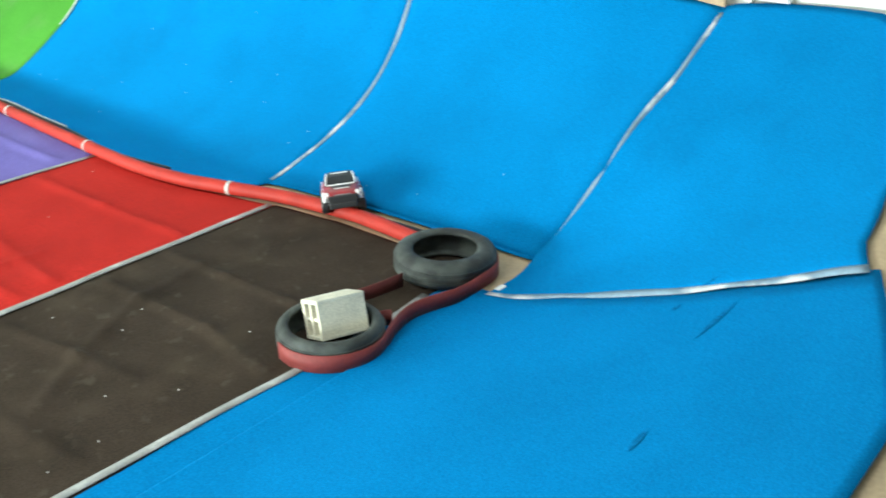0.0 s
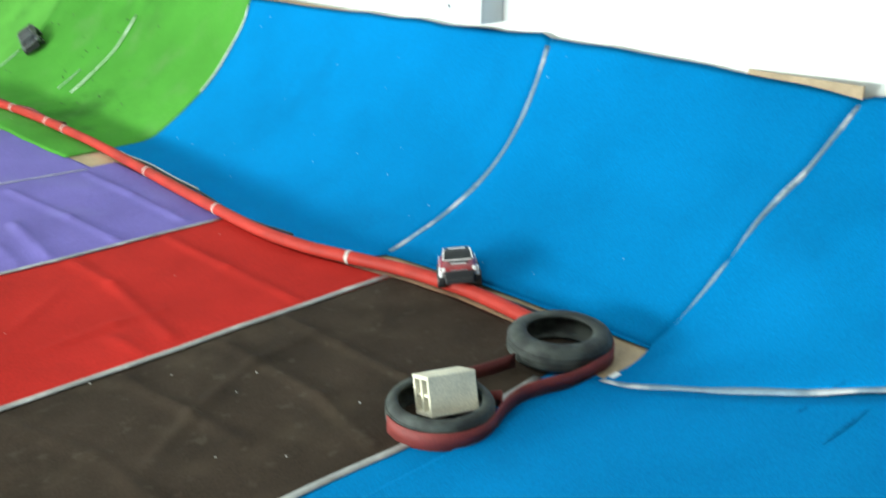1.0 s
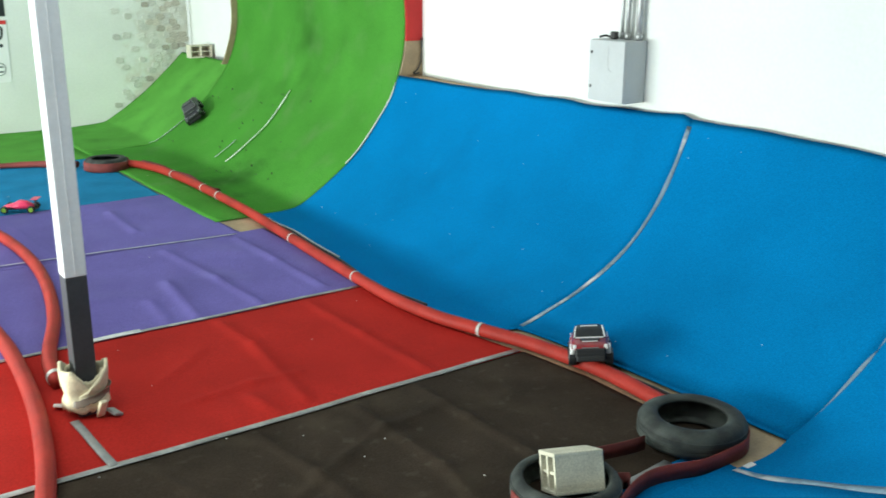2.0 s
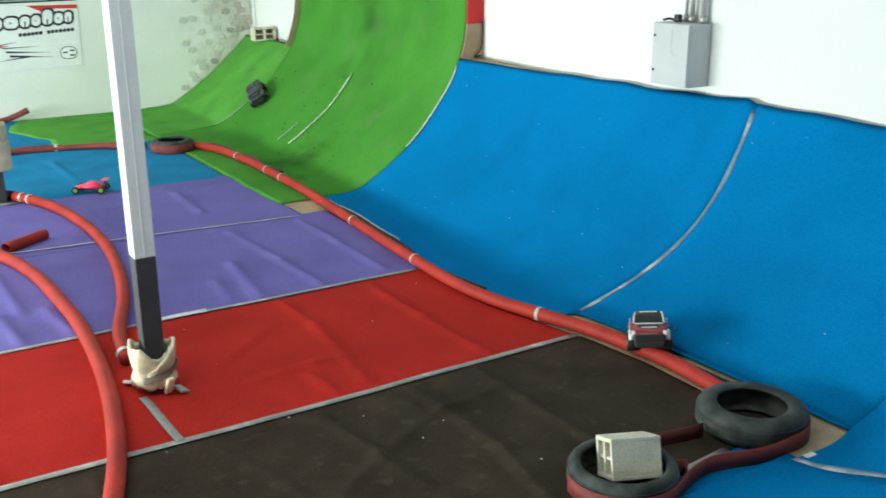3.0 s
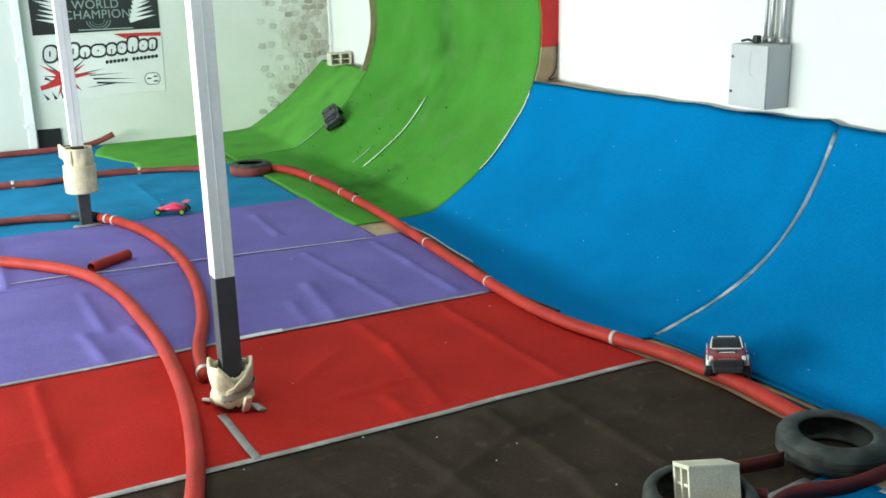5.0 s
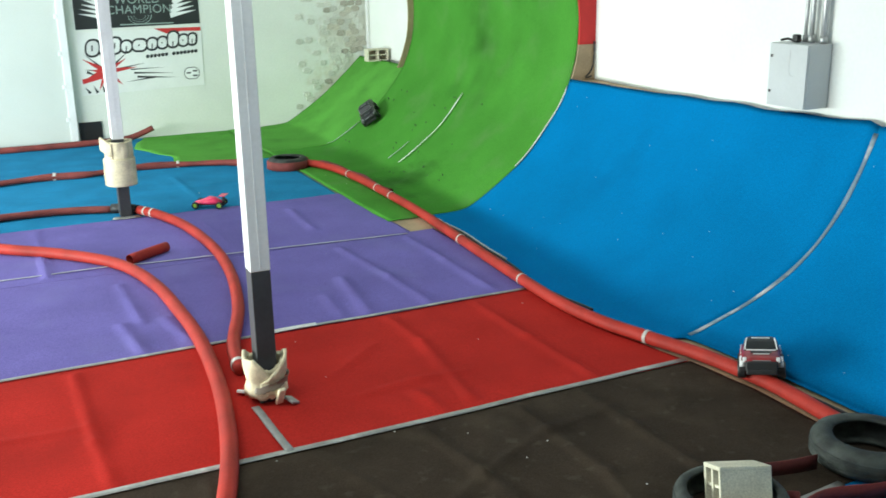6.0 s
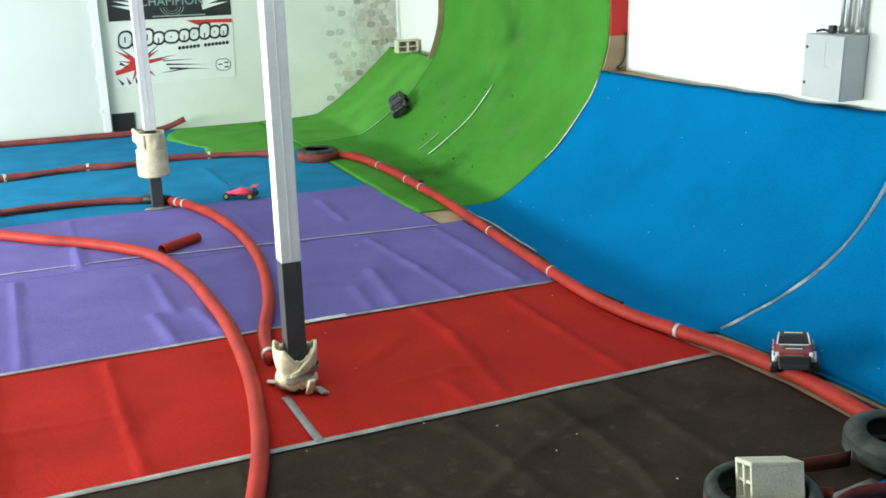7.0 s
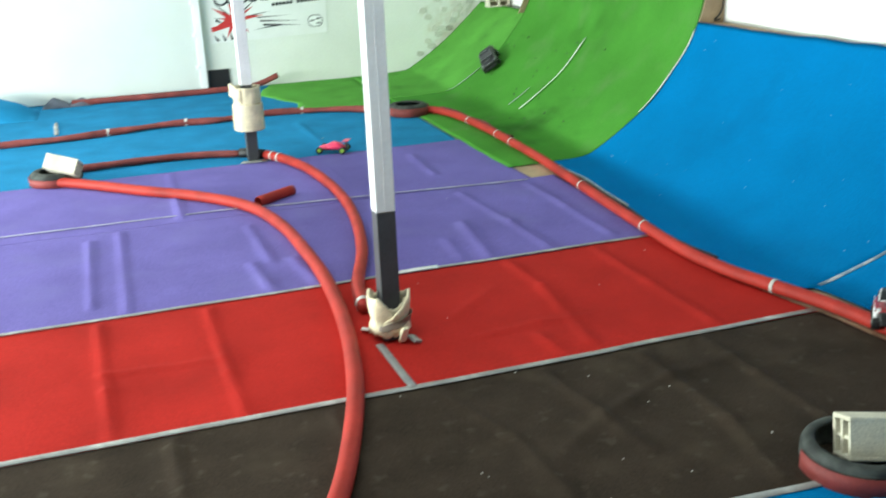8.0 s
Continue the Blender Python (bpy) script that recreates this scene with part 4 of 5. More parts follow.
def wheel(parent, x, y, z, r, w, rim_mat):
    turn = Matrix.Translation((x, y, z)) @ Matrix.Rotation(math.pi / 2, 4, "X") @ Matrix.Translation((0, 0, -w / 2))
    bm = lathe_bm([(r * 0.6, 0), (r * 0.9, 0), (r, w * 0.2), (r, w * 0.8), (r * 0.9, w), (r * 0.6, w)], 20)
    bmesh.ops.transform(bm, matrix=turn, verts=bm.verts)
    tyre_ob = part("wheel", bm, black, parent, smooth=False)
    side = 1 if y > 0 else -1
    bm = lathe_bm([(0.004, w * 0.3), (r * 0.2, w * 0.3), (r * 0.62, w * 0.15), (r * 0.66, w * 0.02), (r * 0.66, w * 0.98), (r * 0.62, w * 0.85), (r * 0.2, w * 0.7), (0.004, w * 0.7)], 16)
    bmesh.ops.transform(bm, matrix=turn, verts=bm.verts)
    rim = part("rim", bm, rim_mat, tyre_ob, "pale wheel rim", smooth=False)
    for k in range(6):
        a = math.pi * k / 3
        bm = box_bm(r * 0.15, -0.004, w * 0.06, r * 0.6, 0.004, w * 0.94)
        bmesh.ops.transform(bm, matrix=turn @ Matrix.Rotation(a, 4, "Z"), verts=bm.verts)
        part("spoke", bm, rim_mat, tyre_ob, smooth=False)
    return tyre_ob


def truck(m, shell, hood, trim, label):
    """A one-tenth short course truck, 0.55 m long, nose towards +x."""
    root = new("toy_truck")
    root.matrix_world = m
    tagged(root, label, "toy truck", "radio-controlled cars")
    up = 0.036
    part("chassis", box_bm(-0.22, -0.075, 0.045, 0.22, 0.075, 0.075, 0.006), black, root)
    part("shell", loft_bm([(-0.275, 0.12, 0.105, 0.09 + up, 0.125 + up), (-0.26, 0.132, 0.12, 0.08 + up, 0.145 + up), (-0.12, 0.136, 0.124, 0.075 + up, 0.15 + up), (-0.07, 0.136, 0.124, 0.072 + up, 0.152 + up), (0.06, 0.136, 0.124, 0.072 + up, 0.15 + up),
        (0.13, 0.136, 0.12, 0.075 + up, 0.143 + up), (0.22, 0.132, 0.112, 0.08 + up, 0.13 + up), (0.262, 0.12, 0.098, 0.085 + up, 0.112 + up), (0.275, 0.108, 0.088, 0.088 + up, 0.1 + up)]), shell, root, smooth=True)
    part("cab", loft_bm([(-0.12, 0.115, 0.105, 0.148 + up, 0.152 + up), (-0.085, 0.115, 0.095, 0.148 + up, 0.21 + up), (-0.06, 0.115, 0.092, 0.148 + up, 0.221 + up), (0.02, 0.115, 0.092, 0.148 + up, 0.22 + up), (0.05, 0.115, 0.1, 0.148 + up, 0.202 + up), (0.105, 0.115, 0.11, 0.145 + up, 0.15 + up)]), car_black, root, "black roof", smooth=True)
    part("roof_stripe", box_bm(-0.055, -0.075, 0.222 + up, -0.015, 0.075, 0.2255 + up, 0.001), car_black, root)
    part("roof_light", box_bm(0.002, -0.062, 0.2205 + up, 0.022, 0.062, 0.2275 + up, 0.002), trim, root, "pale roof light bar")
    part("hood_panel", box_bm(0.112, -0.07, 0.1445 + up, 0.196, 0.07, 0.1485 + up, 0.002), car_glass, root, "dark hood print")
    part("hood_edge", box_bm(0.196, -0.055, 0.137 + up, 0.214, 0.055, 0.1425 + up, 0.002), trim, root, "pale stripe across the hood")
    part("windscreen_base", box_bm(0.1, -0.1, 0.148 + up, 0.112, 0.1, 0.156 + up, 0.002), trim, root, "pale strip under the windscreen")
    part("front_mask", box_bm(0.225, -0.108, 0.062, 0.2835, 0.108, 0.1 + up, 0.012), black, root, "black front mask")
    part("grille", box_bm(0.27, -0.06, 0.1 + up, 0.2815, 0.06, 0.106 + up, 0.002), car_grey, root, "grey grille bar")
    for sy in (-1, 1):
        part("pillar", tube_bm([Vector((0.102, sy * 0.108, 0.154 + up)), Vector((0.052, sy * 0.1, 0.203 + up)), Vector((0.0, sy * 0.093, 0.221 + up))], 0.0055, 8), trim, root, "pale windscreen pillar")
        part("headlight", box_bm(0.225, sy * 0.11 - 0.014, 0.085 + up, 0.27, sy * 0.11 + 0.014, 0.121 + up, 0.006), trim, root, "pale headlight")
    bm = box_bm(-0.033, -0.09, -0.003, 0.033, 0.09, 0.003, 0.002)
    bmesh.ops.transform(bm, matrix=pose(0.0785, 0, 0.1815 + up, 0, 43, 0), verts=bm.verts)
    part("windscreen", bm, car_glass, root, "dark windscreen")
    for sy in (-1, 1):
        part("side_window", box_bm(-0.06, sy * 0.1075 - 0.003, 0.162 + up, 0.035, sy * 0.1075 + 0.003, 0.203 + up, 0.002), car_glass, root, "dark side window")
        part("window_frame", box_bm(-0.075, sy * 0.108 - 0.004, 0.151 + up, 0.05, sy * 0.108 + 0.005, 0.16 + up, 0.002), trim, root, "white line under the side window")
        for x0, x1, z0, z1, tip in ((-0.25, -0.13, 0.118, 0.132, 8), (-0.06, 0.07, 0.108, 0.126, -9), (0.2, 0.262, 0.098, 0.118, 0), (-0.11, -0.03, 0.086, 0.1, 12)):
            bm = box_bm(-(x1 - x0) / 2, -0.003, -(z1 - z0) / 2, (x1 - x0) / 2, 0.003, (z1 - z0) / 2, 0.002)
            bmesh.ops.transform(bm, matrix=pose((x0 + x1) / 2, sy * 0.1355, (z0 + z1) / 2 + up, 0, tip, 0), verts=bm.verts)
            part("stripe", bm, trim, root, "white flash")
        for x in (-0.165, 0.165):
            wheel(root, x, sy * 0.13, 0.060, 0.062, 0.058, rim_white)
            part("fender", lathe_half(x, sy * 0.126, 0.060 + up * 0.5), trim if x > 0 else shell, root, smooth=True)
    part("front_bumper", box_bm(0.262, -0.1, 0.042, 0.296, 0.1, 0.082, 0.008), black, root)
    part("rear_bumper", box_bm(-0.3, -0.11, 0.06, -0.265, 0.11, 0.095, 0.006), black, root)
    part("rear_wing", box_bm(-0.28, -0.11, 0.152 + up, -0.2, 0.11, 0.158 + up, 0.002), car_black, root)
    return root


def lathe_half(x, y, z):
    """A wheel arch: half a ring."""
    bm = bmesh.new()
    rings = []
    for k in range(11):
        a = math.pi * k / 10
        rings.append([bm.verts.new((x + r * math.cos(a), y + d, z + 0.01 + r * math.sin(a))) for r, d in ((0.06, -0.018), (0.066, -0.018), (0.066, 0.018), (0.06, 0.018))])
    for a, b in zip(rings, rings[1:]):
        for k in range(4):
            bm.faces.new((a[k], a[(k + 1) % 4], b[(k + 1) % 4], b[k]))
    bm.faces.new(rings[0])
    bm.faces.new(rings[-1][::-1])
    bmesh.ops.recalc_face_normals(bm, faces=bm.faces)
    return bm


truck(pose(4.775, 4.835, 0.03, 5, -13, 227), car_red, car_red, car_white, "red, white and black toy truck stuck on the pipe")
truck(pose(5.80, 14.82, 0.475, 0, -37, 0) @ pose(0, 0, 0, 0, 0, -112), car_black, car_black, car_grey, "black toy truck on the side of the green ramp")


def buggy(m):
    root = new("toy_buggy")
    root.matrix_world = m
    tagged(root, "pink toy buggy with lime green wheels on the carpet", "toy buggy", "radio-controlled cars")
    part("shell", loft_bm([(-0.16, 0.03, 0.02, 0.05, 0.075), (-0.08, 0.075, 0.04, 0.045, 0.12), (0.0, 0.08, 0.035, 0.045, 0.135), (0.06, 0.07, 0.03, 0.045, 0.105), (0.18, 0.03, 0.02, 0.045, 0.07)]), car_pink, root, smooth=True)
    part("rear_wing", box_bm(-0.22, -0.08, 0.15, -0.14, 0.08, 0.156, 0.002), car_pink, root)
    part("wing_mount", box_bm(-0.19, -0.01, 0.05, -0.16, 0.01, 0.151, 0.002), black, root)
    part("chassis", box_bm(-0.2, -0.05, 0.03, 0.2, 0.05, 0.045, 0.004), black, root)
    for x in (-0.15, 0.15):
        part("axle", box_bm(x - 0.008, -0.105, 0.036, x + 0.008, 0.105, 0.05, 0.003), black, root)
        for sy in (-1, 1):
            wheel(root, x, sy * 0.11, 0.043, 0.043, 0.036, car_lime)
    return root


buggy(pose(2.46, 11.93, 0.01, 0, 0, 150))


# ---- banners on the end wall: brand lettering only as plain shapes ----
banner_white = material("white_banner_vinyl", (0.74, 0.76, 0.74), 0.5, grain=(40, 0.02), stain=(2, 0.05), bump=0.15, bump_scale=6)
banner_black = material("black_banner_vinyl", (0.018, 0.022, 0.022), 0.5, grain=(40, 0.1), stain=(2, 0.3), bump=0.15, bump_scale=6)
print_red = material("red_print", (0.52, 0.03, 0.03), 0.5, bump=0.0)
print_black = material("black_print", (0.02, 0.022, 0.025), 0.5, bump=0.0)
print_white = material("white_print", (0.72, 0.74, 0.73), 0.5, bump=0.0)
print_grey = material("grey_print", (0.28, 0.36, 0.33), 0.5, bump=0.0)


def flat_bm(points, y, thick=0.002):
    """A flat print on the wall from its outline in x and z."""
    bm = bmesh.new()
    a = [bm.verts.new((x, y, z)) for x, z in points]
    b = [bm.verts.new((x, y + thick, z)) for x, z in points]
    bm.faces.new(a)
    bm.faces.new(b[::-1])
    for i in range(len(a)):
        j = (i + 1) % len(a)
        bm.faces.new((a[j], a[i], b[i], b[j]))
    bmesh.ops.recalc_face_normals(bm, faces=bm.faces)
    return bm


def pill(x0, x1, z0, z1, slant=0.0, n=6):
    r = min(x1 - x0, z1 - z0) * 0.45
    pts = []
    for cx, cz, a0 in ((x1 - r, z1 - r, 0), (x0 + r, z1 - r, 90), (x0 + r, z0 + r, 180), (x1 - r, z0 + r, 270)):
        for k in range(n + 1):
            a = radians(a0 + 90 * k / n)
            pts.append((cx + r * math.cos(a) + slant * (cz + r * math.sin(a) - z0), cz + r * math.sin(a)))
    return pts


def spike(x, z, tx, tz, w):
    d = Vector((tx - x, tz - z)).normalized()
    s = Vector((-d.y, d.x)) * w / 2
    return [(x + s.x, z + s.y), (tx, tz), (x - s.x, z - s.y)]


YB = BACK_Y - 0.004
ban = thing("wall_banner", (0, 0, 0), "white racing banner with red starburst on the wall", "banner")
part("sheet", flat_bm([(1.66, 0.80), (3.74, 0.86), (3.76, 1.87), (1.69, 1.86)], YB - 0.004, 0.004), banner_white, ban)
L1, L2, L3 = YB - 0.0075, YB - 0.0105, YB - 0.0135
x = 1.80
for k, w in enumerate((0.2, 0.15, 0.16, 0.17, 0.23, 0.16, 0.15, 0.17, 0.15, 0.12)):
    tall = 0.27 if k in (0, 2, 7) else 0.2
    z0 = 1.47 + 0.012 * k
    part("letter_outline", flat_bm(pill(x - 0.03, x + w + 0.03, z0 - 0.035, z0 + tall + 0.005, 0.12), L1 - 0.0002 * (k % 2)), print_black, ban, "black outline of an unlettered brand mark")
    part("letter_shape", flat_bm(pill(x + 0.004, x + w - 0.004, z0, z0 + tall - 0.03, 0.12), L2), print_white, ban, "white brand mark shape")
    part("letter_gap", flat_bm(pill(x + w * 0.44, x + w * 0.56, z0 - 0.002 if k % 2 else z0 + 0.07, z0 + (0.09 if k % 2 else tall - 0.1), 0.12), L3), print_black, ban)
    x += w + 0.02
for k in range(14):
    if k != 6:
        part("small_letter", flat_bm(pill(2.775 + k * 0.064, 2.83 + k * 0.064, 1.375 + 0.004 * k, 1.435 + 0.004 * k, 0.1), L1), print_black, ban, "small unreadable dark letter")
for tx, tz, w in ((1.72, 1.42, 0.09), (1.85, 1.22, 0.10), (1.70, 1.05, 0.14), (2.02, 1.55, 0.07), (2.45, 1.40, 0.08), (2.62, 1.24, 0.09), (2.35, 0.95, 0.1), (1.95, 0.88, 0.09)):
    part("red_spike", flat_bm(spike(2.1, 1.19, tx, tz, w * 1.15), L1 - 0.0004 * (tx - 1.6)), print_red, ban, "red starburst ray")
part("red_core", flat_bm(pill(2.0, 2.22, 1.11, 1.26), L2 - 0.0015), print_red, ban)
for tx, tz, w in ((1.76, 1.5, 0.05), (2.5, 1.52, 0.05), (1.74, 1.24, 0.05), (2.75, 1.3, 0.045), (2.2, 0.9, 0.06), (2.3, 1.5, 0.04)):
    part("dark_ray", flat_bm(spike(2.1, 1.19, tx, tz, w), L1 + 0.0006), print_black, ban)
part("red_bar", flat_bm([(1.70, 1.0), (2.12, 1.10), (2.12, 1.16), (1.69, 1.08)], L2 - 0.001), print_red, ban, "red print bar")
part("red_corner", flat_bm([(2.95, 1.87), (3.75, 1.865), (3.75, 1.80), (3.4, 1.81), (3.2, 1.76)], L1), print_red, ban)
for x0, z0, tx, tz, w in ((2.55, 1.14, 3.25, 1.10, 0.03), (2.6, 1.07, 3.3, 1.02, 0.035), (2.5, 1.20, 3.1, 1.21, 0.02), (2.9, 1.05, 2.4, 0.99, 0.03), (1.80, 0.84, 1.72, 0.95, 0.05), (1.92, 0.84, 1.86, 0.97, 0.05), (2.04, 0.85, 2.0, 0.99, 0.05), (1.78, 1.2, 1.92, 1.13, 0.05)):
    part("dark_ray", flat_bm(spike(x0, z0, tx, tz, w), L1 - 0.0006), print_black, ban)
part("badge_frame", flat_bm(pill(3.40, 3.67, 0.97, 1.18), L1), print_black, ban)
part("badge", flat_bm(pill(3.412, 3.658, 0.982, 1.168), L2), print_white, ban)
for x0, z0 in ((3.44, 1.07), (3.55, 1.10), (3.55, 1.02)):
    part("badge_bar", flat_bm(pill(x0, x0 + 0.08, z0, z0 + 0.025), L3), print_black, ban)

top = thing("wall_banner", (0, 0, 0), "black racing banner with grey lettering on the wall", "banner")
part("sheet", flat_bm([(1.68, 1.90), (3.75, 1.93), (3.75, 2.95), (1.68, 2.95)], YB - 0.004, 0.004), banner_black, top)


def lettering(body, size, x, z, mat, parent):
    cu = bpy.data.curves.new("lettering", "FONT")
    cu.body, cu.size, cu.align_x, cu.extrude, cu.space_character = body, size, "CENTER", 0.001, 1.05
    cu.materials.append(mat)
    ob = new("lettering", cu)
    ob.matrix_world = pose(x, L2, z, 90, 0, 0)
    ob.parent = parent
    return ob


lettering("PASSION", 0.17, 2.70, 2.47, print_grey, top)
lettering("WORLD", 0.2, 2.72, 2.30, print_grey, top)
lettering("CHAMPION", 0.2, 2.74, 2.135, print_grey, top)
for r in (0.10, 0.15, 0.2):
    pts = [(2.74 + r * math.cos(radians(a)), 2.1 + 0.75 * r * math.sin(radians(a))) for a in range(180, 361, 12)]
    part("globe_line", flat_bm(pts + [(p[0] * 0.94 + 2.74 * 0.06, p[1] * 0.94 + 2.1 * 0.06) for p in reversed(pts)], L1 - 0.0004 * r * 10), print_grey, top, "grey globe arc")
part("small_print_line", flat_bm(pill(2.4, 3.3, 1.945, 1.965), L1), print_grey, top, "unreadable small print line")
for sx, fl in ((2.2, -1), (3.25, 1)):
    for k in range(8):
        part("flame", flat_bm(spike(sx + fl * 0.02 * k, 2.08 + 0.07 * k, sx + fl * (0.46 - 0.03 * (k % 4)), 2.16 + 0.075 * k, 0.085), L1 - 0.0003 * k), print_white, top, "white flame streak")

# dark strokes of a sign painted on the sliding door leaf
sign = thing("door_sign", (0, 0, 0), "dark painted sign strokes on the white door leaf", "sign")
YD = BACK_Y - 0.104
for pts in ([(-0.96, 2.06), (-0.83, 2.06), (-0.83, 2.6), (-0.96, 2.6)], [(-0.83, 2.42), (-0.66, 2.06), (-0.6, 2.06), (-0.6, 2.2), (-0.83, 2.6)], [(-0.52, 2.07), (-0.36, 2.07), (-0.43, 2.6), (-0.58, 2.6)], [(-0.33, 2.2), (-0.12, 2.2), (-0.14, 2.31), (-0.34, 2.31)], [(-0.06, 2.48), (0.0, 2.48), (0.1, 2.62), (0.02, 2.62)]):
    part("stroke", flat_bm(pts, YD, 0.003), print_black, sign)

# ---- clutter ----
block((-0.58, 11.78, 0.07), (28, -14, 158), (0.37, 0.22, 0.18), "pale concrete block lying in the far tyre")
strap(round_tyre((4.04, 13.82), 0.305, 150, 372, 12), 0.12, 0.012, "dull red flat hose strap round the far tyre", mat=far_hose)
strap(round_tyre((-0.84, 11.98), 0.302, 70, 300, 12), 0.09, 0.012, "dull red flat hose strap round a tyre")
cloth = material("grey_blue_cloth", (0.09, 0.10, 0.13), 0.9, grain=(80, 0.15), stain=(6, 0.3), bump=0.4, bump_scale=40)


def heap(place, sx, sy, sz, mat, name, label, category, seed):
    rows = []
    for i in range(19):
        row = []
        for j in range(13):
            u, v = i / 9 - 1, j / 6 - 1
            r = min(1, math.hypot(u, v))
            h = sz * (1 - r * r) * (0.85 + 0.35 * noise.noise(Vector((u * 1.4 + seed, v * 1.4, seed))))
            row.append(Vector((place[0] + u * sx, place[1] + v * sy, place[2] + max(0, h))))
        rows.append(row)
    return tagged(part(name, sheet_bm(rows, 0.006), mat, smooth=True), label, category)


heap((-0.98, 17.36, 0.012), 0.24, 0.14, 0.16, cloth, "cloth", "crumpled grey-blue cloth lying by the door leaf", "cloth", 1.3)
heap((-0.62, 17.36, 0.012), 0.2, 0.12, 0.12, cloth, "cloth", "crumpled dark cloth at the pipe end", "cloth", 4.1)
heap((-2.0, 16.9, 0.008), 0.75, 0.6, 0.32, blue_floor, "carpet_hump", "blue carpet laid over a low jump", "jump", 2.2)
for k, (x, y, mat, nm) in enumerate(((1.665, 5.99, duct, "tape_scrap"), (1.41, 6.27, white_tape, "tape_scrap"))):
    bm = box_bm(-0.035, -0.05, 0, 0.035, 0.05, 0.02, 0.006)
    bmesh.ops.transform(bm, matrix=pose(x, y, 0.02, 10, 20, 25 + 50 * k), verts=bm.verts)
    tagged(part(nm, bm, mat), "loose scrap beside the padded post foot", "scrap")
tagged(part("tape_scrap", box_bm(4.42, 3.16, 0.02, 4.5, 3.2, 0.03, 0.004), white_tape), "white tape scrap beside the strapped tyre", "scrap")

worn_white = material("worn_white_line", (0.72, 0.80, 0.68), 0.8, grain=(60, 0.2), stain=(6, 0.35), bump=0.2)
# pale worn lines and chalk on the green ramp
green_rows = [bank_row((FOOT_X, 12.66 + dy), (1, 0), TALL, 1.014, 1, 0.014) for dy in (0.0, 0.1)]
low_i, high_i = [min(range(NP), key=lambda k: abs(TALL[k][1] - h)) for h in (0.13, 1.15)]
bank_tape(green_rows, low_i, high_i, 0.03, "chalky white worn line up the green ramp", 0.02, worn_white)
green_rows = [bank_row((FOOT_X, 13.02 + dy), (1, 0), TALL, 1.014, 1, 0.014) for dy in (0.0, 0.1)]
bank_tape(green_rows, low_i, low_i + 5, 0.02, "short chalky scrape low on the green ramp", 0.02, pale_tape)
green_rows = [bank_row((FOOT_X, GREEN_END - 0.05 + dy), (1, 0), LOW, 1.0, 1, 0.016) for dy in (0.0, 0.1)]
bank_tape(green_rows, 6, 18, 0.022, "pale worn seam line at the low ramp", 0.02, pale_tape)
green_rows = [bank_row((FOOT_X, RAMP_END + 0.008 + dy), (1, 0), TALL, 1.0, 1, 0.016) for dy in (0.0, 0.1)]
bank_tape(green_rows, 12, 25, 0.022, "thin white edge line between green and blue", 0.012, white_tape)

# ---- stones laid bare by peeling plaster, low relief on the end wall ----
wall_north = bpy.data.objects["wall_north"]
stone = material("weathered_stone", (0.46, 0.44, 0.37), 0.95, grain=(50, 0.15), stain=(6, 0.3), bump=0.6, bump_scale=40, spread=0.25)
rng = random.Random(5)
shapes = []
for k in range(8):
    n = 12
    pts = []
    for i in range(n):
        a = 2 * math.pi * i / n
        r = 0.5 / max(abs(math.cos(a)), abs(math.sin(a))) ** 0.75 * rng.uniform(0.86, 1.04)
        pts.append((r * math.cos(a), r * math.sin(a)))
    me_bm = flat_bm(pts, -0.012, 0.012)
    me = bpy.data.meshes.new("stone")
    me_bm.to_mesh(me)
    me_bm.free()
    me.materials.append(stone)
    shapes.append(me)
pale_stone = material("limewashed_stone", (0.58, 0.59, 0.53), 0.95, grain=(50, 0.1), stain=(6, 0.2), bump=0.6, bump_scale=40, spread=0.15)
pale_shapes = []
for me in shapes:
    twin = me.copy()
    twin.materials[0] = pale_stone
    pale_shapes.append(twin)
for row in range(24):
    z = 0.35 + row * 0.108
    for col in range(11):
        x = 5.35 + col * 0.145 + rng.uniform(-0.025, 0.025) + (0.07 if row % 2 else 0)
        rim = 4.75 + float(np.interp(z, [q[1] for q in LOW], [q[0] for q in LOW]))
        dense = (x - 5.2) / 1.6
        if x < 6.79 and (z > 1.25 or x < rim - 0.1) and rng.random() < min(1, 1.35 * dense ** 1.6):
            bare = rng.random() < max(0, (dense - 0.5) * 1.7)
            s = new("stone", rng.choice(shapes if bare else pale_shapes))
            s.matrix_world = Matrix.LocRotScale((x, BACK_Y - 0.001, z + rng.uniform(-0.02, 0.02)), Euler((0, rng.uniform(-0.09, 0.09), 0)), (rng.uniform(0.12, 0.175), 1, rng.uniform(0.09, 0.118)))
            s.parent = wall_north
tagged(part("wall_pipe", tube_bm([Vector((6.86, 17.62, 1.2 + 0.2 * k)) for k in range(18)], 0.018, 10), post_white, smooth=True), "thin white pipe up the corner of the walls", "pipe")

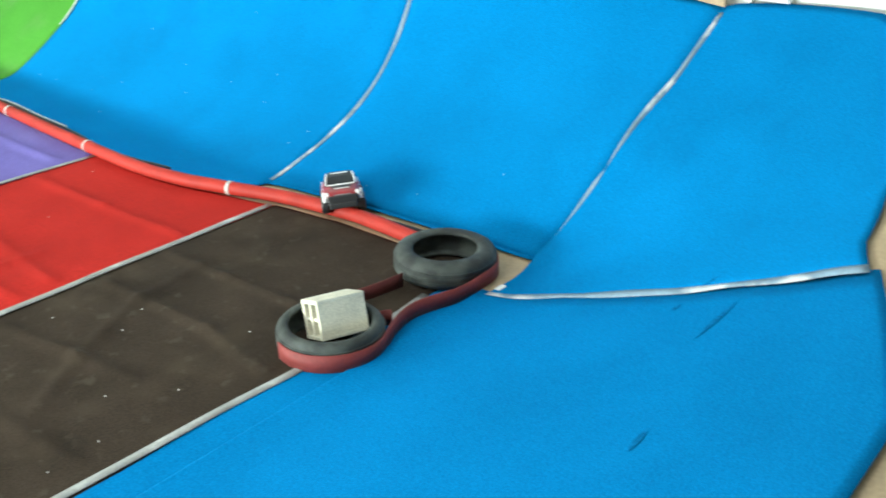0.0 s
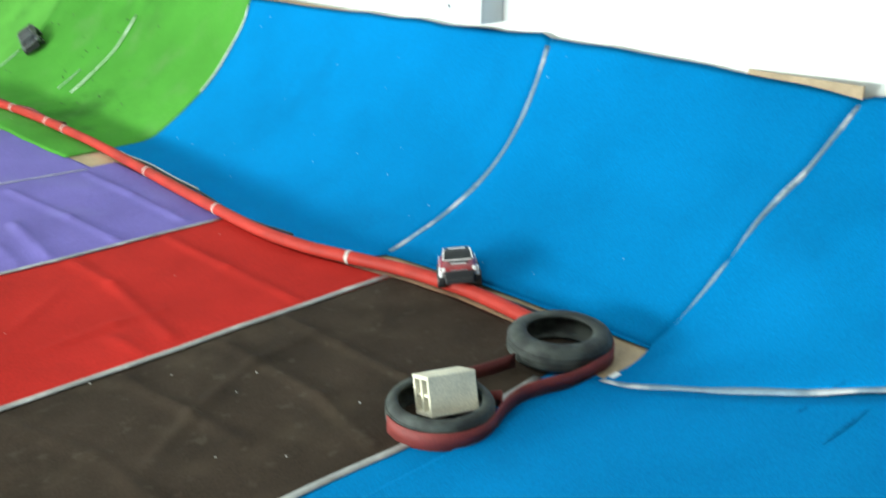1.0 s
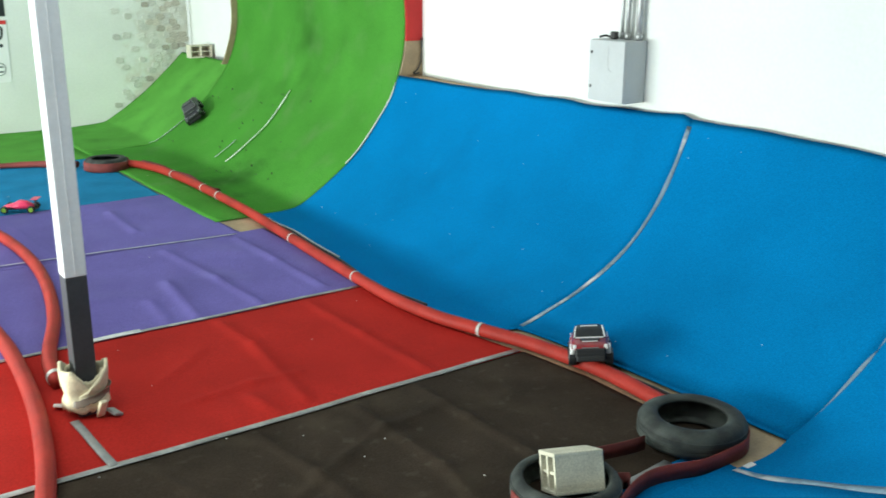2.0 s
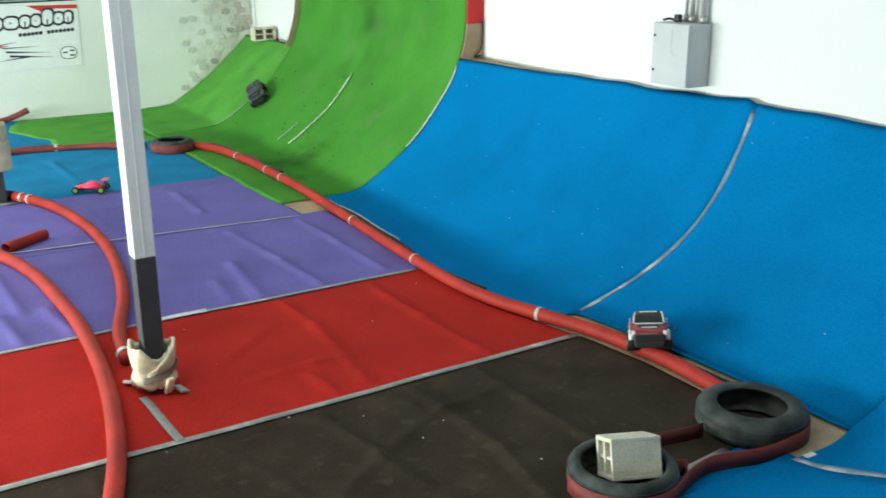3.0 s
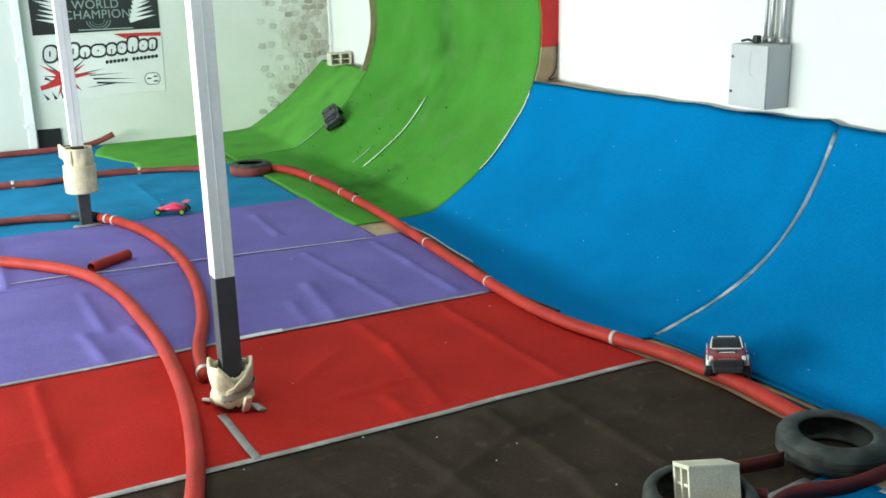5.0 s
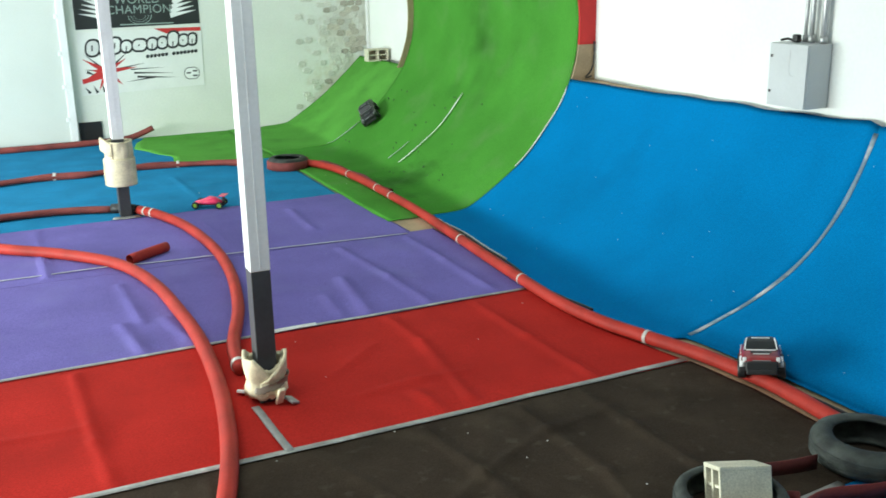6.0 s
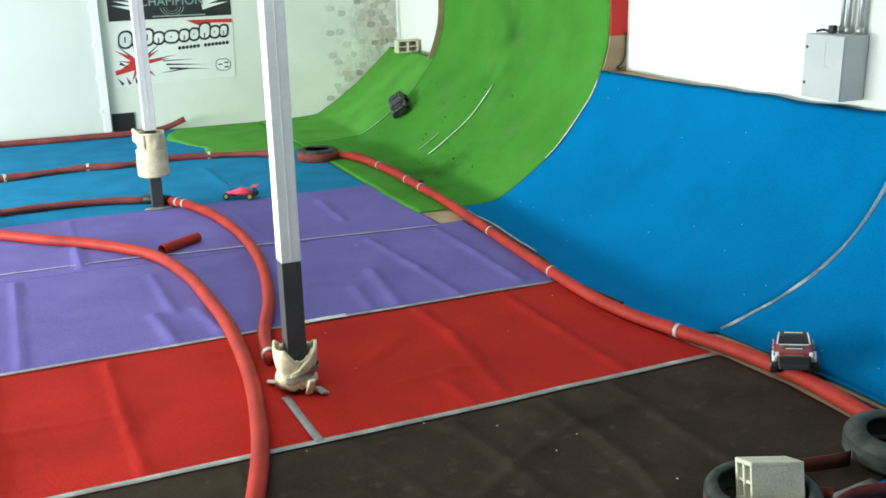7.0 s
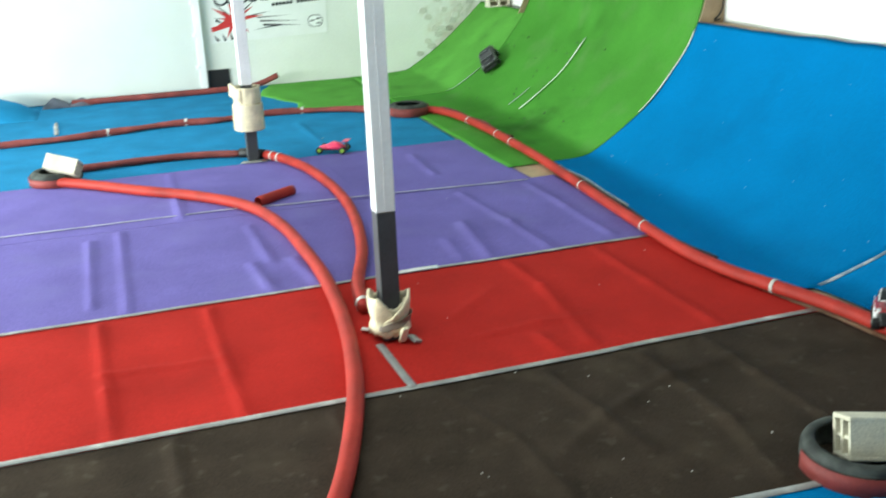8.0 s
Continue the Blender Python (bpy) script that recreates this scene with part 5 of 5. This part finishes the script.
# thin hose and cable lying against the divider pipe, coupling at the far post
line = [(float(np.interp(y, [11.3, 12.1, 13.0, 13.5], [4.615, 4.62, 4.58, 4.46])) + 0.012 * math.sin(y * 4.1), y, 0.105 + 0.016 * math.sin(y * 5.3)) for y in np.linspace(11.25, 13.5, 14)]
pipe("thin_hose", line, 0.022, dark_strap, "thin dark red hose beside the divider pipe", "hose", wobble=0.1)
for y0, y1 in ((3.98, 4.75), (6.4, 7.3), (7.5, 9.95)):
    line = [(pipe_x(y) + 0.075 + 0.012 * math.sin(y * 5), y, 0.05 + 0.035 * abs(math.sin(y * 1.3))) for y in np.linspace(y0, y1, 14)]
    pipe("cable", line, 0.011, black, "black cable lying between pipe and ramp", "cable", wall=0.003)
for y0, y1 in ((8.0, 9.8),):
    line = [(pipe_x(y) + 0.098 + 0.01 * math.sin(y * 5), y, 0.062 + 0.03 * abs(math.sin(y * 1.3))) for y in np.linspace(y0, y1, 14)]
    pipe("cable", line, 0.007, pale_band, "thin pale cord along the ramp foot", "cable", wall=0.002)
pipe("pipe_coupling", [(1.33, 12.25, 0.055), (1.47, 12.18, 0.058), (1.60, 12.03, 0.058)], 0.06, black, "black taped coupling behind the far post foot", "coupling", wobble=0.2)
tape([(1.30, 11.9), (1.42, 11.86), (1.6, 11.88)], 0.12, 0.012, "grey tape holding the far post foot", mat=duct)

# faint tyre scuffs on the near bank
scuff = material("faint_tyre_scuff", (0.004, 0.125, 0.31), 0.95, grain=(40, 0.3), stain=(8, 0.2), bump=0.2, spec=0.03)
for a, b, wide in (((4.045, 1.718, 0.387), (4.434, 1.684, 0.437), 0.013), ((4.34, 1.986, 0.322), (4.415, 1.978, 0.331), 0.010), ((4.56, 1.968, 0.349), (4.681, 1.892, 0.425), 0.010), ((3.019, 1.512, 0.41), (3.202, 1.532, 0.404), 0.014)):
    a, b = Vector(a), Vector(b)
    side = (b - a).normalized().cross(Vector((0, 0.27, 0.96)))
    strip = []
    for k in range(9):
        p = a.lerp(b, k / 8) + Vector((0, 0, 0.004)) + side * 0.006 * noise.noise(Vector((k * 0.7, a.x, 0)))
        w = side * wide * (0.15 + math.sin(math.pi * k / 8))
        strip.append([p - w, p, p + w])
    tagged(part("scuff_mark", sheet_bm(strip, 0.001), scuff), "faint dark rubber scuff on the blue bank", "scuff", "scuffs on the bank")

# crumbs and paint flecks scattered over the track
flecks = bmesh.new()
rng = random.Random(11)
for k in range(24):
    x, y = rng.uniform(1.2, 4.5), rng.uniform(3.7, 5.25) if k < 13 else rng.uniform(5.4, 14.0)
    s_ = rng.uniform(0.003, 0.006)
    made = bmesh.ops.create_cube(flecks, size=1, matrix=Matrix.LocRotScale((x, y, 0.018), Euler((0.2, 0.1, rng.uniform(0, 3))), (s_ * rng.uniform(1, 2.5), s_, 0.006)))
tagged(part("crumbs", flecks, pale_band), "white crumbs and paint flecks on the carpets", "crumbs", kind="stuff")
flecks = bmesh.new()
for k in range(26):
    r = bank[rng.randrange(3, 66)]
    p = r[rng.randrange(FOOT_FLAT + 4, len(r) - 2)]
    s_ = rng.uniform(0.002, 0.004)
    bmesh.ops.create_cube(flecks, size=1, matrix=Matrix.LocRotScale(p + Vector((rng.uniform(-0.02, 0), rng.uniform(-0.05, 0.05), 0.006)), Euler((0, -0.7, 0)), (s_ * 1.5, s_, 0.006)))
tagged(part("paint_flecks", flecks, pale_band), "pale flecks stuck in the blue ramp carpet", "flecks", kind="stuff")
flecks = bmesh.new()
for k in range(34):
    y, i = rng.uniform(11.2, 15.0), rng.randrange(4, 20)
    d, h = TALL[i]
    bmesh.ops.create_cube(flecks, size=1, matrix=Matrix.LocRotScale((FOOT_X + d * 1.015 - 0.012, y, h + 0.024), Euler((0, -0.7, rng.uniform(0, 3))), (rng.uniform(0.01, 0.04), 0.010, 0.006)))
tagged(part("rubber_marks", flecks, black), "dark rubber crumbs on the green ramp", "crumbs", kind="stuff")
